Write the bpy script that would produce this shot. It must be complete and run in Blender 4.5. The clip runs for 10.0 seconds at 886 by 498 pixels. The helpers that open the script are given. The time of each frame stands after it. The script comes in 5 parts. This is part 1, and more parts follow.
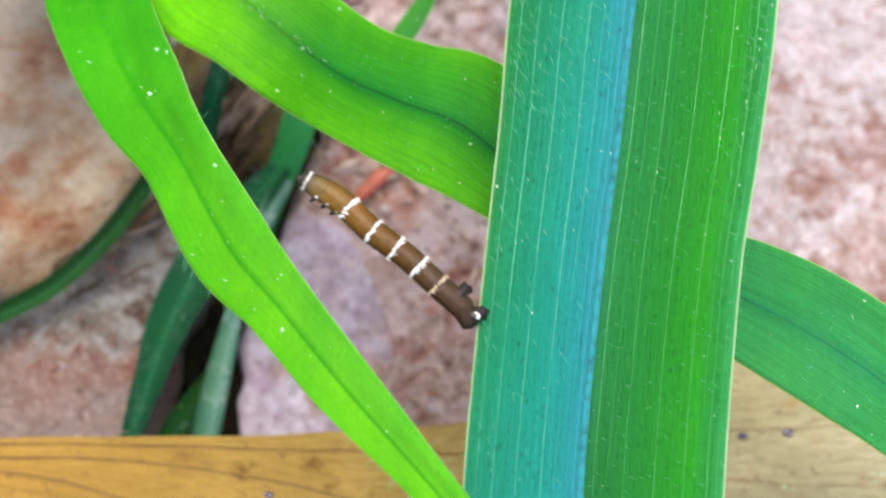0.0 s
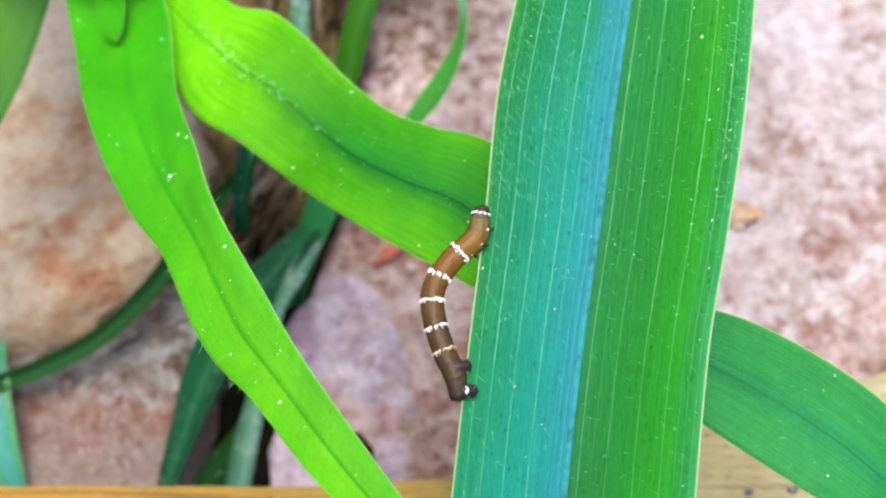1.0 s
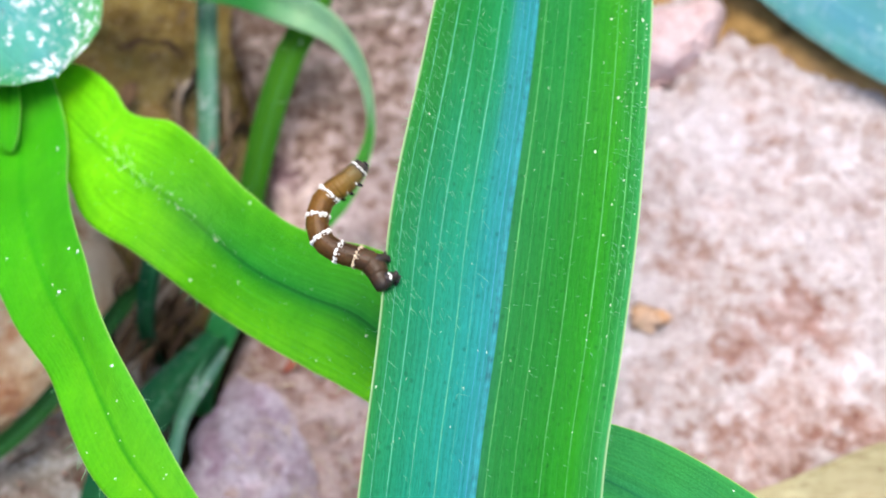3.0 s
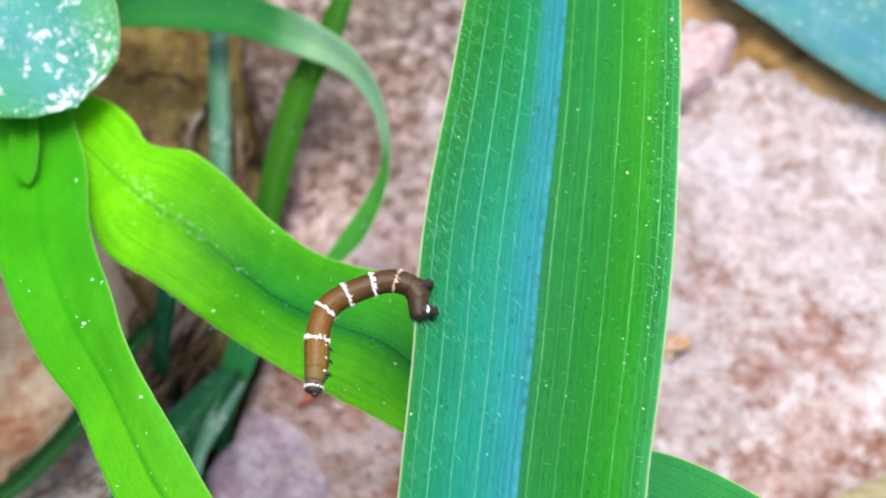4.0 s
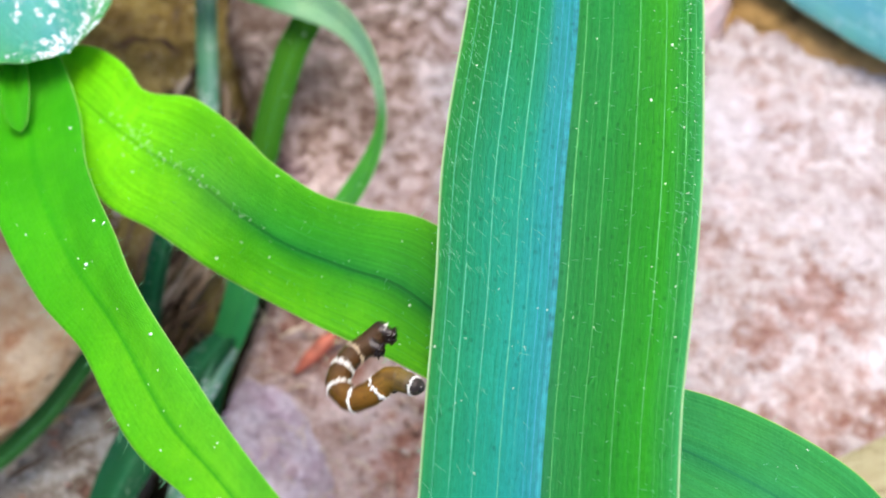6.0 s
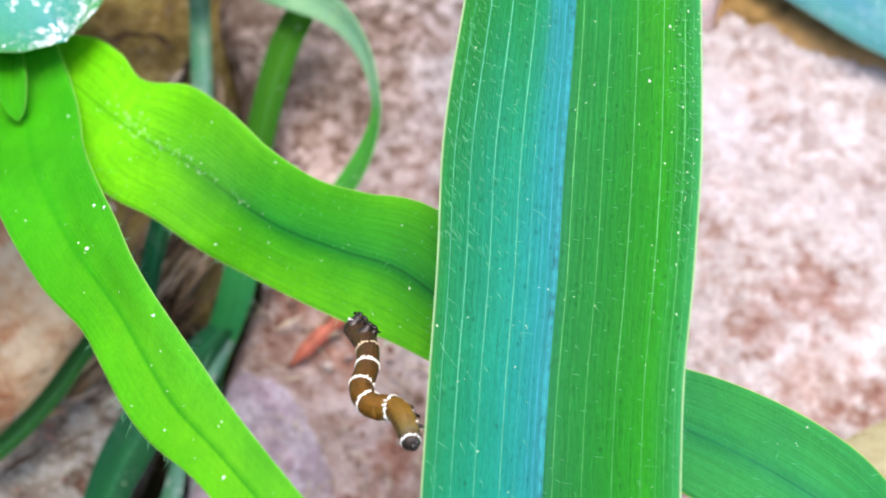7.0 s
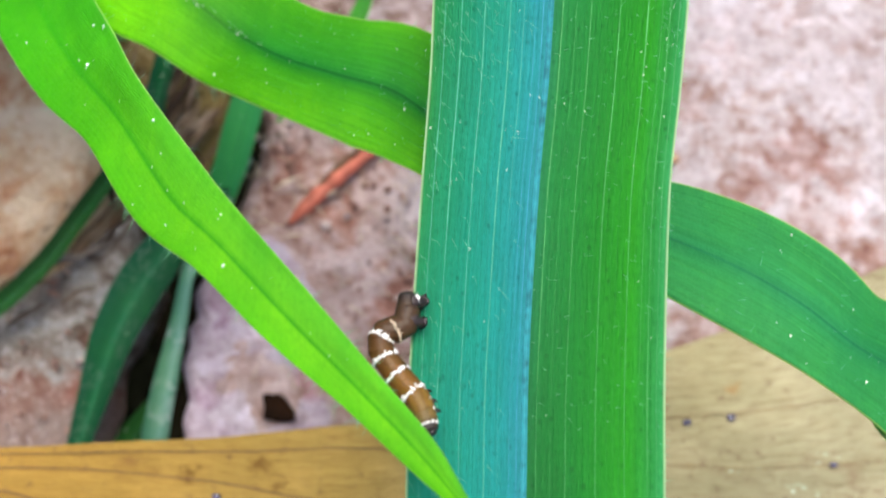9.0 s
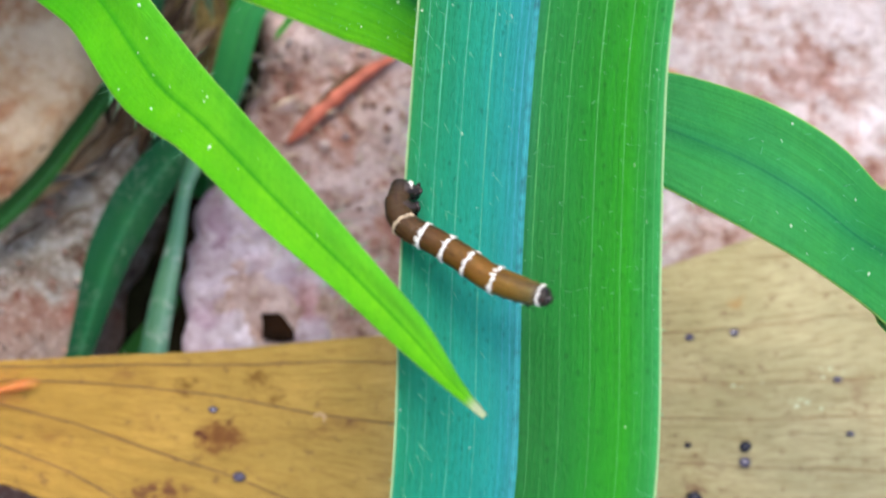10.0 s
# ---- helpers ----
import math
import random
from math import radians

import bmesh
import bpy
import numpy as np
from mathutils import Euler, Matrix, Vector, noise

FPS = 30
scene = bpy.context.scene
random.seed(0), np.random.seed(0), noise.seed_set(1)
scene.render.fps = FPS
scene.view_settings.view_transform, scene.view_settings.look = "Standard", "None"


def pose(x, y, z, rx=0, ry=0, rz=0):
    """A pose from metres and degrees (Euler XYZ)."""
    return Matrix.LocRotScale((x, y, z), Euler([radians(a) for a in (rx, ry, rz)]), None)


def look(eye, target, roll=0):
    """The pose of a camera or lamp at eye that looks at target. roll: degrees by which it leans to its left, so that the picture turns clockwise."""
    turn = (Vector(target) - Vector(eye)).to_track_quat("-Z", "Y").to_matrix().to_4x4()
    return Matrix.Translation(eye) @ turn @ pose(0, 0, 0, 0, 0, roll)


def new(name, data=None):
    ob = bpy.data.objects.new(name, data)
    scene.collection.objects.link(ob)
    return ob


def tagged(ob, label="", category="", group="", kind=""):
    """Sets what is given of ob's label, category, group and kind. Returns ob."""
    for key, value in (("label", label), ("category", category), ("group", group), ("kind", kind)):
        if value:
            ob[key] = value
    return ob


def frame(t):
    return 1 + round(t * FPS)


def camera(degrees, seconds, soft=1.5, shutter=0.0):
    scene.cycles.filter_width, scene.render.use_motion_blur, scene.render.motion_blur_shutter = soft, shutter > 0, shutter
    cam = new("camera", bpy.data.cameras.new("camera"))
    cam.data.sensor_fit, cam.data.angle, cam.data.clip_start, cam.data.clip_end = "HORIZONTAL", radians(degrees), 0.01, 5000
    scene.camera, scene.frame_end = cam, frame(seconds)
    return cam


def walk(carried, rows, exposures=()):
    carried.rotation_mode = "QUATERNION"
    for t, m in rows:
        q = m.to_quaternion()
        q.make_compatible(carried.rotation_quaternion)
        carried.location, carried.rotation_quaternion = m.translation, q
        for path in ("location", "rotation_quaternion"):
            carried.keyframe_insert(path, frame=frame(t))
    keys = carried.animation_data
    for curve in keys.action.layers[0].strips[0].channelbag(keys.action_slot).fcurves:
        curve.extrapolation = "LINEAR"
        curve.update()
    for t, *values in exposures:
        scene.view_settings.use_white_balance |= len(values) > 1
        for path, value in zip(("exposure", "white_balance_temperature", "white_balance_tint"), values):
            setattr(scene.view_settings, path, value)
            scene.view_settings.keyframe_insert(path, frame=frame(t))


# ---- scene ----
MM = 0.001

# the camera and its way
cam = camera(37.00, 10.0, soft=1.9, shutter=0.5)
cam.data.dof.use_dof = True
cam.data.dof.focus_distance = 0.084
cam.data.dof.aperture_fstop = 46
PATH = [
    (0.0, pose(-0.00396, -0.04414, 0.13486, 13.151, 0.223, 2.809)),
    (0.5, pose(-0.00188, -0.04334, 0.14223, 13.230, 2.670, 3.669)),
    (1.0, pose(0.00121, -0.04221, 0.14141, 14.420, 3.146, 3.744)),
    (1.5, pose(0.00220, -0.04176, 0.14165, 14.710, 2.680, 3.600)),
    (2.0, pose(0.00363, -0.04134, 0.14017, 15.140, 2.083, 3.380)),
    (2.5, pose(0.00343, -0.04039, 0.14052, 16.452, 0.732, 3.083)),
    (2.7, pose(0.00361, -0.03986, 0.14116, 17.181, 0.396, 2.979)),
    (3.8, pose(0.00247, -0.04052, 0.13896, 19.704, 0.645, 1.516)),
    (4.0, pose(0.00104, -0.04046, 0.13934, 19.789, 0.429, 1.711)),
    (4.5, pose(0.00007, -0.04028, 0.13893, 20.067, 0.131, 1.767)),
    (5.0, pose(-0.00175, -0.04163, 0.13492, 19.307, -0.472, 1.543)),
    (6.5, pose(-0.00290, -0.04515, 0.13477, 20.632, -1.098, 0.243)),
    (7.0, pose(-0.00361, -0.04603, 0.13450, 20.616, -1.445, 0.075)),
    (7.5, pose(-0.00424, -0.04778, 0.13354, 19.679, -1.820, -0.001)),
    (8.0, pose(-0.00356, -0.04995, 0.13472, 19.403, -1.464, 0.054)),
    (8.5, pose(-0.00363, -0.05193, 0.13514, 18.996, -1.655, -0.009)),
    (9.0, pose(-0.00317, -0.05445, 0.13367, 17.911, -1.460, 0.095)),
    (9.5, pose(-0.00281, -0.05580, 0.13254, 16.866, -1.103, 0.231)),
    (10.0, pose(-0.00195, -0.05848, 0.13078, 16.381, -0.945, 0.100)),
]
walk(cam, PATH, exposures=((0.0, 1.14, 6400, 10), (0.5, 1.28, 6400, 10), (1.0, 1.22, 6400, 10), (1.5, 1.37, 6400, 10), (2.0, 1.46, 6400, 10), (2.5, 1.33, 6400, 10), (4.0, 1.17, 6400, 10),
     (5.0, 1.2, 6400, 10), (6.5, 1.2, 6400, 10), (7.5, 1.38, 6400, 10), (8.0, 1.36, 6400, 10), (8.5, 1.26, 6400, 10), (9.0, 1.1, 6400, 10), (9.5, 1.06, 6400, 10), (10.0, 1.08, 6400, 10)))

# soft open-shade daylight: a wide pale sun behind thin cloud, and the sky
world = bpy.data.worlds.new("sky")
scene.world = world
world.use_nodes = True
wn = world.node_tree.nodes
sky = wn.new("ShaderNodeTexSky")
sky.sky_type = "NISHITA"
sky.sun_disc = False
sky.sun_elevation = radians(78)
sky.sun_rotation = radians(11)
sky.air_density = 0.7
sky.dust_density = 4.0
wn["Background"].inputs["Strength"].default_value = 0.15
world.node_tree.links.new(sky.outputs[0], wn["Background"].inputs["Color"])
sun = new("sun", bpy.data.lights.new("sun", "SUN"))
sun.data.energy = 1.5
sun.data.angle = radians(34)
sun.data.color = (1.0, 0.95, 0.88)
sun.matrix_basis = look((0.04, 0.20, 1.0), (0, 0, 0))


# ---- materials ----
class Mat:
    """A node material under construction."""

    def __init__(self, name):
        self.m = bpy.data.materials.new(name)
        self.m.use_nodes = True
        self.t = self.m.node_tree
        self.bsdf = self.t.nodes["Principled BSDF"]
        self.out = self.t.nodes["Material Output"]

    def node(self, kind, ins=(), **props):
        n = self.t.nodes.new(kind)
        for key, value in props.items():
            setattr(n, key, value)
        for key, value in dict(ins).items():
            self.put(n.inputs[key], value)
        return n

    def put(self, socket, value):
        if hasattr(value, "is_output"):
            self.t.links.new(value, socket)
        else:
            socket.default_value = value

    def math(self, op, a, b=0.0, clamp=False):
        n = self.node("ShaderNodeMath", {0: a, 1: b}, operation=op)
        n.use_clamp = clamp
        return n.outputs[0]

    def noise(self, vector, scale, detail=4.0, rough=0.55):
        return self.node("ShaderNodeTexNoise", {"Vector": vector, "Scale": scale, "Detail": detail, "Roughness": rough}).outputs["Fac"]

    def ramp(self, fac, *stops):
        n = self.node("ShaderNodeValToRGB", {"Fac": fac})
        e = n.color_ramp.elements
        while len(e) < len(stops):
            e.new(0.5)
        for el, (p, c) in zip(e, stops):
            el.position = p
            el.color = (*c, 1.0) if len(c) == 3 else c
        return n.outputs["Color"]

    def mix(self, fac, a, b, kind="MIX"):
        n = self.node("ShaderNodeMix", data_type="RGBA", blend_type=kind)
        for key, value in ((0, fac), (6, a), (7, b)):
            if isinstance(value, tuple) and len(value) == 3:
                value = (*value, 1.0)
            self.put(n.inputs[key], value)
        return n.outputs[2]

    def band(self, x, lo, hi):
        if lo > hi:
            return self.math("SUBTRACT", 1.0, self.band(x, hi, lo))
        n = self.node("ShaderNodeMapRange", {"Value": x, "From Min": lo, "From Max": hi}, interpolation_type="SMOOTHSTEP")
        return n.outputs["Result"]

    def coords(self, which="Object"):
        return self.node("ShaderNodeTexCoord").outputs[which]

    def scaled(self, vector, s):
        return self.node("ShaderNodeMapping", {"Vector": vector, "Scale": s}).outputs[0]

    def bump(self, height, strength, distance):
        n = self.node("ShaderNodeBump", {"Height": height, "Strength": strength, "Distance": distance})
        self.put(self.bsdf.inputs["Normal"], n.outputs[0])
        return n.outputs[0]

    def set(self, **ins):
        names = {"color": "Base Color", "rough": "Roughness", "spec": "Specular IOR Level", "metal": "Metallic",
                 "coat": "Coat Weight", "coat_rough": "Coat Roughness", "sheen": "Sheen Weight", "trans": "Transmission Weight", "ior": "IOR"}
        for key, value in ins.items():
            if isinstance(value, tuple) and len(value) == 3:
                value = (*value, 1.0)
            self.put(self.bsdf.inputs[names[key]], value)
        return self


def leaf_material(name, across, glow, veins, vein_color, vein_gain, edge_color, rough=0.42, share=0.35, blotch=0.25, spec=0.3, along=(), streaks=0.5, bloom=0.0, patches=(), dots=0.2, upper=None, grain=0.3, rib=0.0):
    """Leaf skin: colour across the blade, fine lengthwise streaks, parallel veins, a pale margin, light shining through."""
    k = Mat(name)
    uv = k.node("ShaderNodeUVMap").outputs[0]
    sep = k.node("ShaderNodeSeparateXYZ", {0: uv})
    u, v = sep.outputs[0], sep.outputs[1]
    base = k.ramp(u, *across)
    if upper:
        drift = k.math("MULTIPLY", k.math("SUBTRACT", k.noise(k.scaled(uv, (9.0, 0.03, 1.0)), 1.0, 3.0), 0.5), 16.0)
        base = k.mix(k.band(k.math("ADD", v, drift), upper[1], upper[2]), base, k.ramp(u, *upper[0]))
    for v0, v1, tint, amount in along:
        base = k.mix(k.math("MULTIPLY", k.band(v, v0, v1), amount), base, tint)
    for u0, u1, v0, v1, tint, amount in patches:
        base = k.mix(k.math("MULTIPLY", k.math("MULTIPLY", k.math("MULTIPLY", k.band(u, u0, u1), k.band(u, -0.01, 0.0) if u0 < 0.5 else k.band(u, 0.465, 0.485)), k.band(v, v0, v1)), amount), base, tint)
    if rib:
        off = k.math("ABSOLUTE", k.math("SUBTRACT", u, 0.5))
        base = k.mix(k.math("MULTIPLY", k.band(off, 0.14, 0.01), rib * 0.45), base, k.mix(1.0, base, (0.45, 0.72, 1.3), "MULTIPLY"))
        base = k.mix(k.math("MULTIPLY", k.band(off, 0.018, 0.004), rib), base, k.mix(1.0, base, (0.25, 0.5, 0.8), "MULTIPLY"))
    streak = k.noise(k.scaled(uv, (70.0, 0.12, 1.0)), 1.0, 5.0, 0.6)
    cloud = k.noise(k.scaled(k.coords(), (260.0, 140.0, 200.0)), 1.0, 3.0)
    cells = k.noise(k.scaled(uv, (220.0, 2.2, 1.0)), 1.0, 2.0)
    base = k.mix(k.math("MULTIPLY", k.band(streak, 0.3, 0.75), streaks), base, k.mix(1.0, base, (0.62, 0.72, 0.6), "MULTIPLY"))
    base = k.mix(k.math("MULTIPLY", k.band(cloud, 0.35, 0.75), blotch), base, k.mix(1.0, base, (1.5, 1.25, 1.0), "MULTIPLY"))
    base = k.mix(k.math("MULTIPLY", k.band(cells, 0.45, 0.8), 0.22), base, k.mix(1.0, base, (0.6, 0.75, 0.7), "MULTIPLY"))
    if bloom:
        o = k.coords()
        if bloom > 0.5:
            base = k.mix(k.math("MULTIPLY", k.band(k.noise(o, 160.0, 2.0), 0.52, 0.66), 0.5), base, (0.10, 0.40, 0.09))
        where = k.math("MULTIPLY", k.band(k.noise(o, 230.0, 3.0, 0.6), 0.44, 0.60), k.band(k.noise(o, 1900.0, 3.0, 0.7), 0.50, 0.60))
        base = k.mix(k.math("MULTIPLY", where, bloom), base, (0.74, 0.78, 0.80))
    # parallel veins
    pores = k.node("ShaderNodeTexVoronoi", {"Vector": k.scaled(k.coords(), (1500.0, 1100.0, 1200.0)), "Scale": 1.0}).outputs["Distance"]
    pore = k.math("MULTIPLY", k.band(pores, 0.26, 0.10), k.band(k.noise(k.coords(), 420.0, 3.0, 0.65), 0.40, 0.60))
    base = k.mix(k.math("MULTIPLY", pore, dots), base, k.mix(1.0, base, (0.45, 0.62, 0.6), "MULTIPLY"))
    mottle = k.noise(k.scaled(k.coords(), (900.0, 380.0, 600.0)), 1.0, 5.0, 0.7)
    base = k.mix(k.math("MULTIPLY", k.band(mottle, 0.42, 0.66), 0.35), base, k.mix(1.0, base, (1.5, 1.16, 1.25), "MULTIPLY"))
    crumbs = k.noise(k.scaled(k.coords(), (4600.0, 2400.0, 3400.0)), 1.0, 3.0, 0.6)
    base = k.mix(k.math("MULTIPLY", k.band(crumbs, 0.50, 0.72), grain), base, k.mix(1.0, base, (1.35, 1.18, 1.22), "MULTIPLY"))
    base = k.mix(k.math("MULTIPLY", k.band(crumbs, 0.48, 0.28), grain), base, k.mix(1.0, base, (0.5, 0.7, 0.65), "MULTIPLY"))
    saw = k.math("ABSOLUTE", k.math("SUBTRACT", k.math("FRACT", k.math("MULTIPLY", u, veins)), 0.5))
    line = k.math("SUBTRACT", 1.0, k.band(saw, 0.0, 0.07))
    broken = k.math("MULTIPLY", line, k.band(k.noise(k.scaled(uv, (18.0, 0.06, 1.0)), 1.0, 2.0), 0.3, 0.62))
    base = k.mix(k.math("MULTIPLY", broken, vein_gain), base, vein_color)
    rim = k.math("ABSOLUTE", k.math("SUBTRACT", u, 0.5))
    edge = k.band(rim, 0.488, 0.499)
    base = k.mix(k.math("MULTIPLY", edge, 0.8), base, edge_color)
    height = k.math("ADD", k.math("MULTIPLY", streak, 0.5), k.math("ADD", k.math("MULTIPLY", line, 0.6), k.math("MULTIPLY", cells, 0.6)))
    normal = k.bump(k.math("ADD", k.math("ADD", height, k.math("MULTIPLY", crumbs, 1.1)), k.math("MULTIPLY", cloud, 1.5)), 0.55, 0.00017)
    k.set(color=base, rough=k.math("ADD", rough, k.math("MULTIPLY", cloud, 0.2)), spec=spec)
    thin = k.node("ShaderNodeBsdfTranslucent", {"Color": k.mix(1.0, base, (*glow, 1.0), "MULTIPLY"), "Normal": normal})
    both = k.node("ShaderNodeMixShader", {0: share, 1: k.bsdf.outputs[0], 2: thin.outputs[0]})
    k.put(k.out.inputs[0], both.outputs[0])
    return k.m


def plain(name, color, rough=0.6, vary=0.25, scale=900.0, spec=0.4, relief=0.0001, second=None, **more):
    """A surface of one stuff with grain and staining at two scales."""
    k = Mat(name)
    c = k.coords()
    fine, broad = k.noise(c, scale, 5.0), k.noise(c, scale / 7, 3.0)
    dark = tuple(x * (1 - vary * 1.6) for x in color)
    light = tuple(min(1, x * (1 + vary)) for x in color)
    col = k.ramp(fine, (0.3, dark), (0.5, color), (0.72, light))
    if second:
        col = k.mix(k.band(broad, 0.42, 0.62), col, second)
    k.set(color=col, rough=k.math("ADD", rough - 0.1, k.math("MULTIPLY", broad, 0.2)), spec=spec, **more)
    k.bump(fine, 0.5, relief)
    return k.m


def stone_material(name, pale, mid, dark, stain, size=1.0, grain=0.5, zone=None, crystals=0.0, brown_shade=None, stains_shade=()):
    k = Mat(name)
    c = k.coords()
    broad = k.noise(k.scaled(c, (75 / size, 70 / size, 70)), 1.0, 3.0, 0.5)
    patch = k.noise(k.scaled(c, (470 / size, 500 / size, 480)), 1.0, 7.0, 0.66)
    fine = k.noise(c, 1100.0, 6.0, 0.72)
    grit = k.node("ShaderNodeTexVoronoi", {"Vector": c, "Scale": 1300.0}).outputs["Distance"]
    col = k.ramp(k.math("ADD", k.math("MULTIPLY", patch, 0.72), k.math("MULTIPLY", broad, 0.28)), (0.36, dark), (0.45, mid), (0.53, pale), (0.66, tuple(min(1, x * 1.14) for x in pale)))
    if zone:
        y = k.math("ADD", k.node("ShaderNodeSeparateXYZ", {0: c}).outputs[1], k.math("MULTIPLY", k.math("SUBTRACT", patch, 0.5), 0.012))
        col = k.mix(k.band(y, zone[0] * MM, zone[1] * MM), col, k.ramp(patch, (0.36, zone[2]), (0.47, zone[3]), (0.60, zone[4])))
    col = k.mix(k.band(broad, 0.45, 0.7), col, k.mix(0.6, col, stain))
    if crystals:
        cell = k.node("ShaderNodeTexVoronoi", {"Vector": c, "Scale": 620.0, "Randomness": 1.0})
        tone = k.node("ShaderNodeSeparateColor", {0: cell.outputs["Color"]}).outputs[0]
        col = k.mix(crystals, col, k.mix(1.0, col, k.ramp(tone, (0.0, (0.62, 0.54, 0.50)), (0.3, (0.9, 0.84, 0.80)), (0.65, (1.05, 1.05, 1.05)), (1.0, (1.5, 1.55, 1.6))), "MULTIPLY"))
    col = k.mix(k.math("MULTIPLY", k.band(fine, 0.46, 0.68), grain, True), col, k.mix(1.0, col, (0.62, 0.50, 0.46), "MULTIPLY"))
    col = k.mix(k.math("MULTIPLY", k.band(grit, 0.34, 0.10), 0.45 * grain), col, (0.74, 0.67, 0.66))
    # browner tone along x, with the plant's shade painted in
    if brown_shade:
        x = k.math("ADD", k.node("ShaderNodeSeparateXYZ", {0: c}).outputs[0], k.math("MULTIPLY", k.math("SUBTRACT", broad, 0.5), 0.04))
        col = k.mix(k.band(x, brown_shade[0] * MM, brown_shade[1] * MM), col, k.mix(1.0, col, brown_shade[2], "MULTIPLY"))
    # ragged spots: real stains, and shade painted as spots
    for x, y, r, tint, amount in stains_shade:
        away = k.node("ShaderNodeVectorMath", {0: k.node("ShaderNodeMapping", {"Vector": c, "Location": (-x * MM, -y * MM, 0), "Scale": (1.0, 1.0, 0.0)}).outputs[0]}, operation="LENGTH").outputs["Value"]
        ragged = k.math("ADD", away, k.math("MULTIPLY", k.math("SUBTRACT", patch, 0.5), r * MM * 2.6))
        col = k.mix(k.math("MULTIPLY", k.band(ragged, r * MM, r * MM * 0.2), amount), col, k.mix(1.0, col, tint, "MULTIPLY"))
    k.set(color=col, rough=0.82, spec=0.3)
    k.bump(k.math("ADD", k.math("MULTIPLY", fine, 0.6), k.math("ADD", k.math("MULTIPLY", patch, 0.8), k.math("MULTIPLY", grit, 0.5))), 1.0, 0.0008)
    return k.m


# left half's teal and blue: sky sheen painted into the colour
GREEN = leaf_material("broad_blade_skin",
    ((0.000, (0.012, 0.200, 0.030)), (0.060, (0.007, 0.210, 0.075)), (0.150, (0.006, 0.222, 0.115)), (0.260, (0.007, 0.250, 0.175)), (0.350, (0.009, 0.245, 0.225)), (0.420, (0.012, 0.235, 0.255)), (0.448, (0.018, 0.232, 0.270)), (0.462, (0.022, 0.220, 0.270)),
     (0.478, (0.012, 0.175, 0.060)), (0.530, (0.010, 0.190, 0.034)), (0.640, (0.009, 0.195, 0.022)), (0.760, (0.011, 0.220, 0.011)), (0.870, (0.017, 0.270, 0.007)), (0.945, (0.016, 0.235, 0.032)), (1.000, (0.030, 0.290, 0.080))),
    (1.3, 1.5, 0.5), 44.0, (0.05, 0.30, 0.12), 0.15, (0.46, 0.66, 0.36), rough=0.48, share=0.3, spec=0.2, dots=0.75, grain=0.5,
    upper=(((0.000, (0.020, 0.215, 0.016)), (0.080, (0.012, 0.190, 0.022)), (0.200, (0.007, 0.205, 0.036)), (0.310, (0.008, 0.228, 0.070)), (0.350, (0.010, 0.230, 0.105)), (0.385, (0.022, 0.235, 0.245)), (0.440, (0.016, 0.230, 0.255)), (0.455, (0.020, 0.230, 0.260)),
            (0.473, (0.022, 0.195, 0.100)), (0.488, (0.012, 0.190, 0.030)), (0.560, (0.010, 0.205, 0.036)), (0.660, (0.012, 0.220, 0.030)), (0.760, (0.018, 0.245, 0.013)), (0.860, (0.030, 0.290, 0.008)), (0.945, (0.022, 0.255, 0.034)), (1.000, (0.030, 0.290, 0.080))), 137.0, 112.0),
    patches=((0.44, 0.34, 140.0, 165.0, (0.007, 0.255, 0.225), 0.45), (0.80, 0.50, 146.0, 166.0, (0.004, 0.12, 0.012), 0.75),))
# darker tint towards the base paints in shade under the waxy leaf
BRIGHT = leaf_material("young_leaf_skin",
    ((0.0, (0.125, 0.480, 0.006)), (0.05, (0.098, 0.475, 0.003)), (0.30, (0.114, 0.490, 0.006)), (0.43, (0.126, 0.510, 0.006)), (0.460, (0.074, 0.405, 0.004)), (0.474, (0.032, 0.290, 0.004)), (0.492, (0.056, 0.360, 0.004)), (0.56, (0.112, 0.490, 0.009)), (0.78, (0.104, 0.480, 0.012)), (0.95, (0.100, 0.475, 0.014)), (1.0, (0.125, 0.480, 0.03))),
    (1.25, 1.3, 0.4), 22.0, (0.16, 0.50, 0.02), 0.12, (0.40, 0.66, 0.18), share=0.40, spec=0.19, blotch=0.6, streaks=0.4, along=((64.0, 30.0, (0.036, 0.41, 0.004), 0.75), (83.3, 84.2, (0.60, 0.64, 0.54), 0.9)))
# bluish far part past v 55: shade and pale sheen put into the colour
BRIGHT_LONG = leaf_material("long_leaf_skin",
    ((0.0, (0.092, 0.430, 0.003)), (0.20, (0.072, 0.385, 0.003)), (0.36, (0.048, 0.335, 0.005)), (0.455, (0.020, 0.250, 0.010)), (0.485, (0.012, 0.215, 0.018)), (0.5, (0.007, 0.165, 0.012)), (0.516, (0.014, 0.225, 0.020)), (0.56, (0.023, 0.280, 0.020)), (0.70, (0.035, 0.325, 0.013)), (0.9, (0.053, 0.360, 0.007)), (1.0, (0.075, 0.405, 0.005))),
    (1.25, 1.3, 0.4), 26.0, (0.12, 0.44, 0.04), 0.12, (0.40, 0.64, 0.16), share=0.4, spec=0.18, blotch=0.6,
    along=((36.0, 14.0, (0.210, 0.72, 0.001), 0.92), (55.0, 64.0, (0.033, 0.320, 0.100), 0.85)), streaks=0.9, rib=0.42)
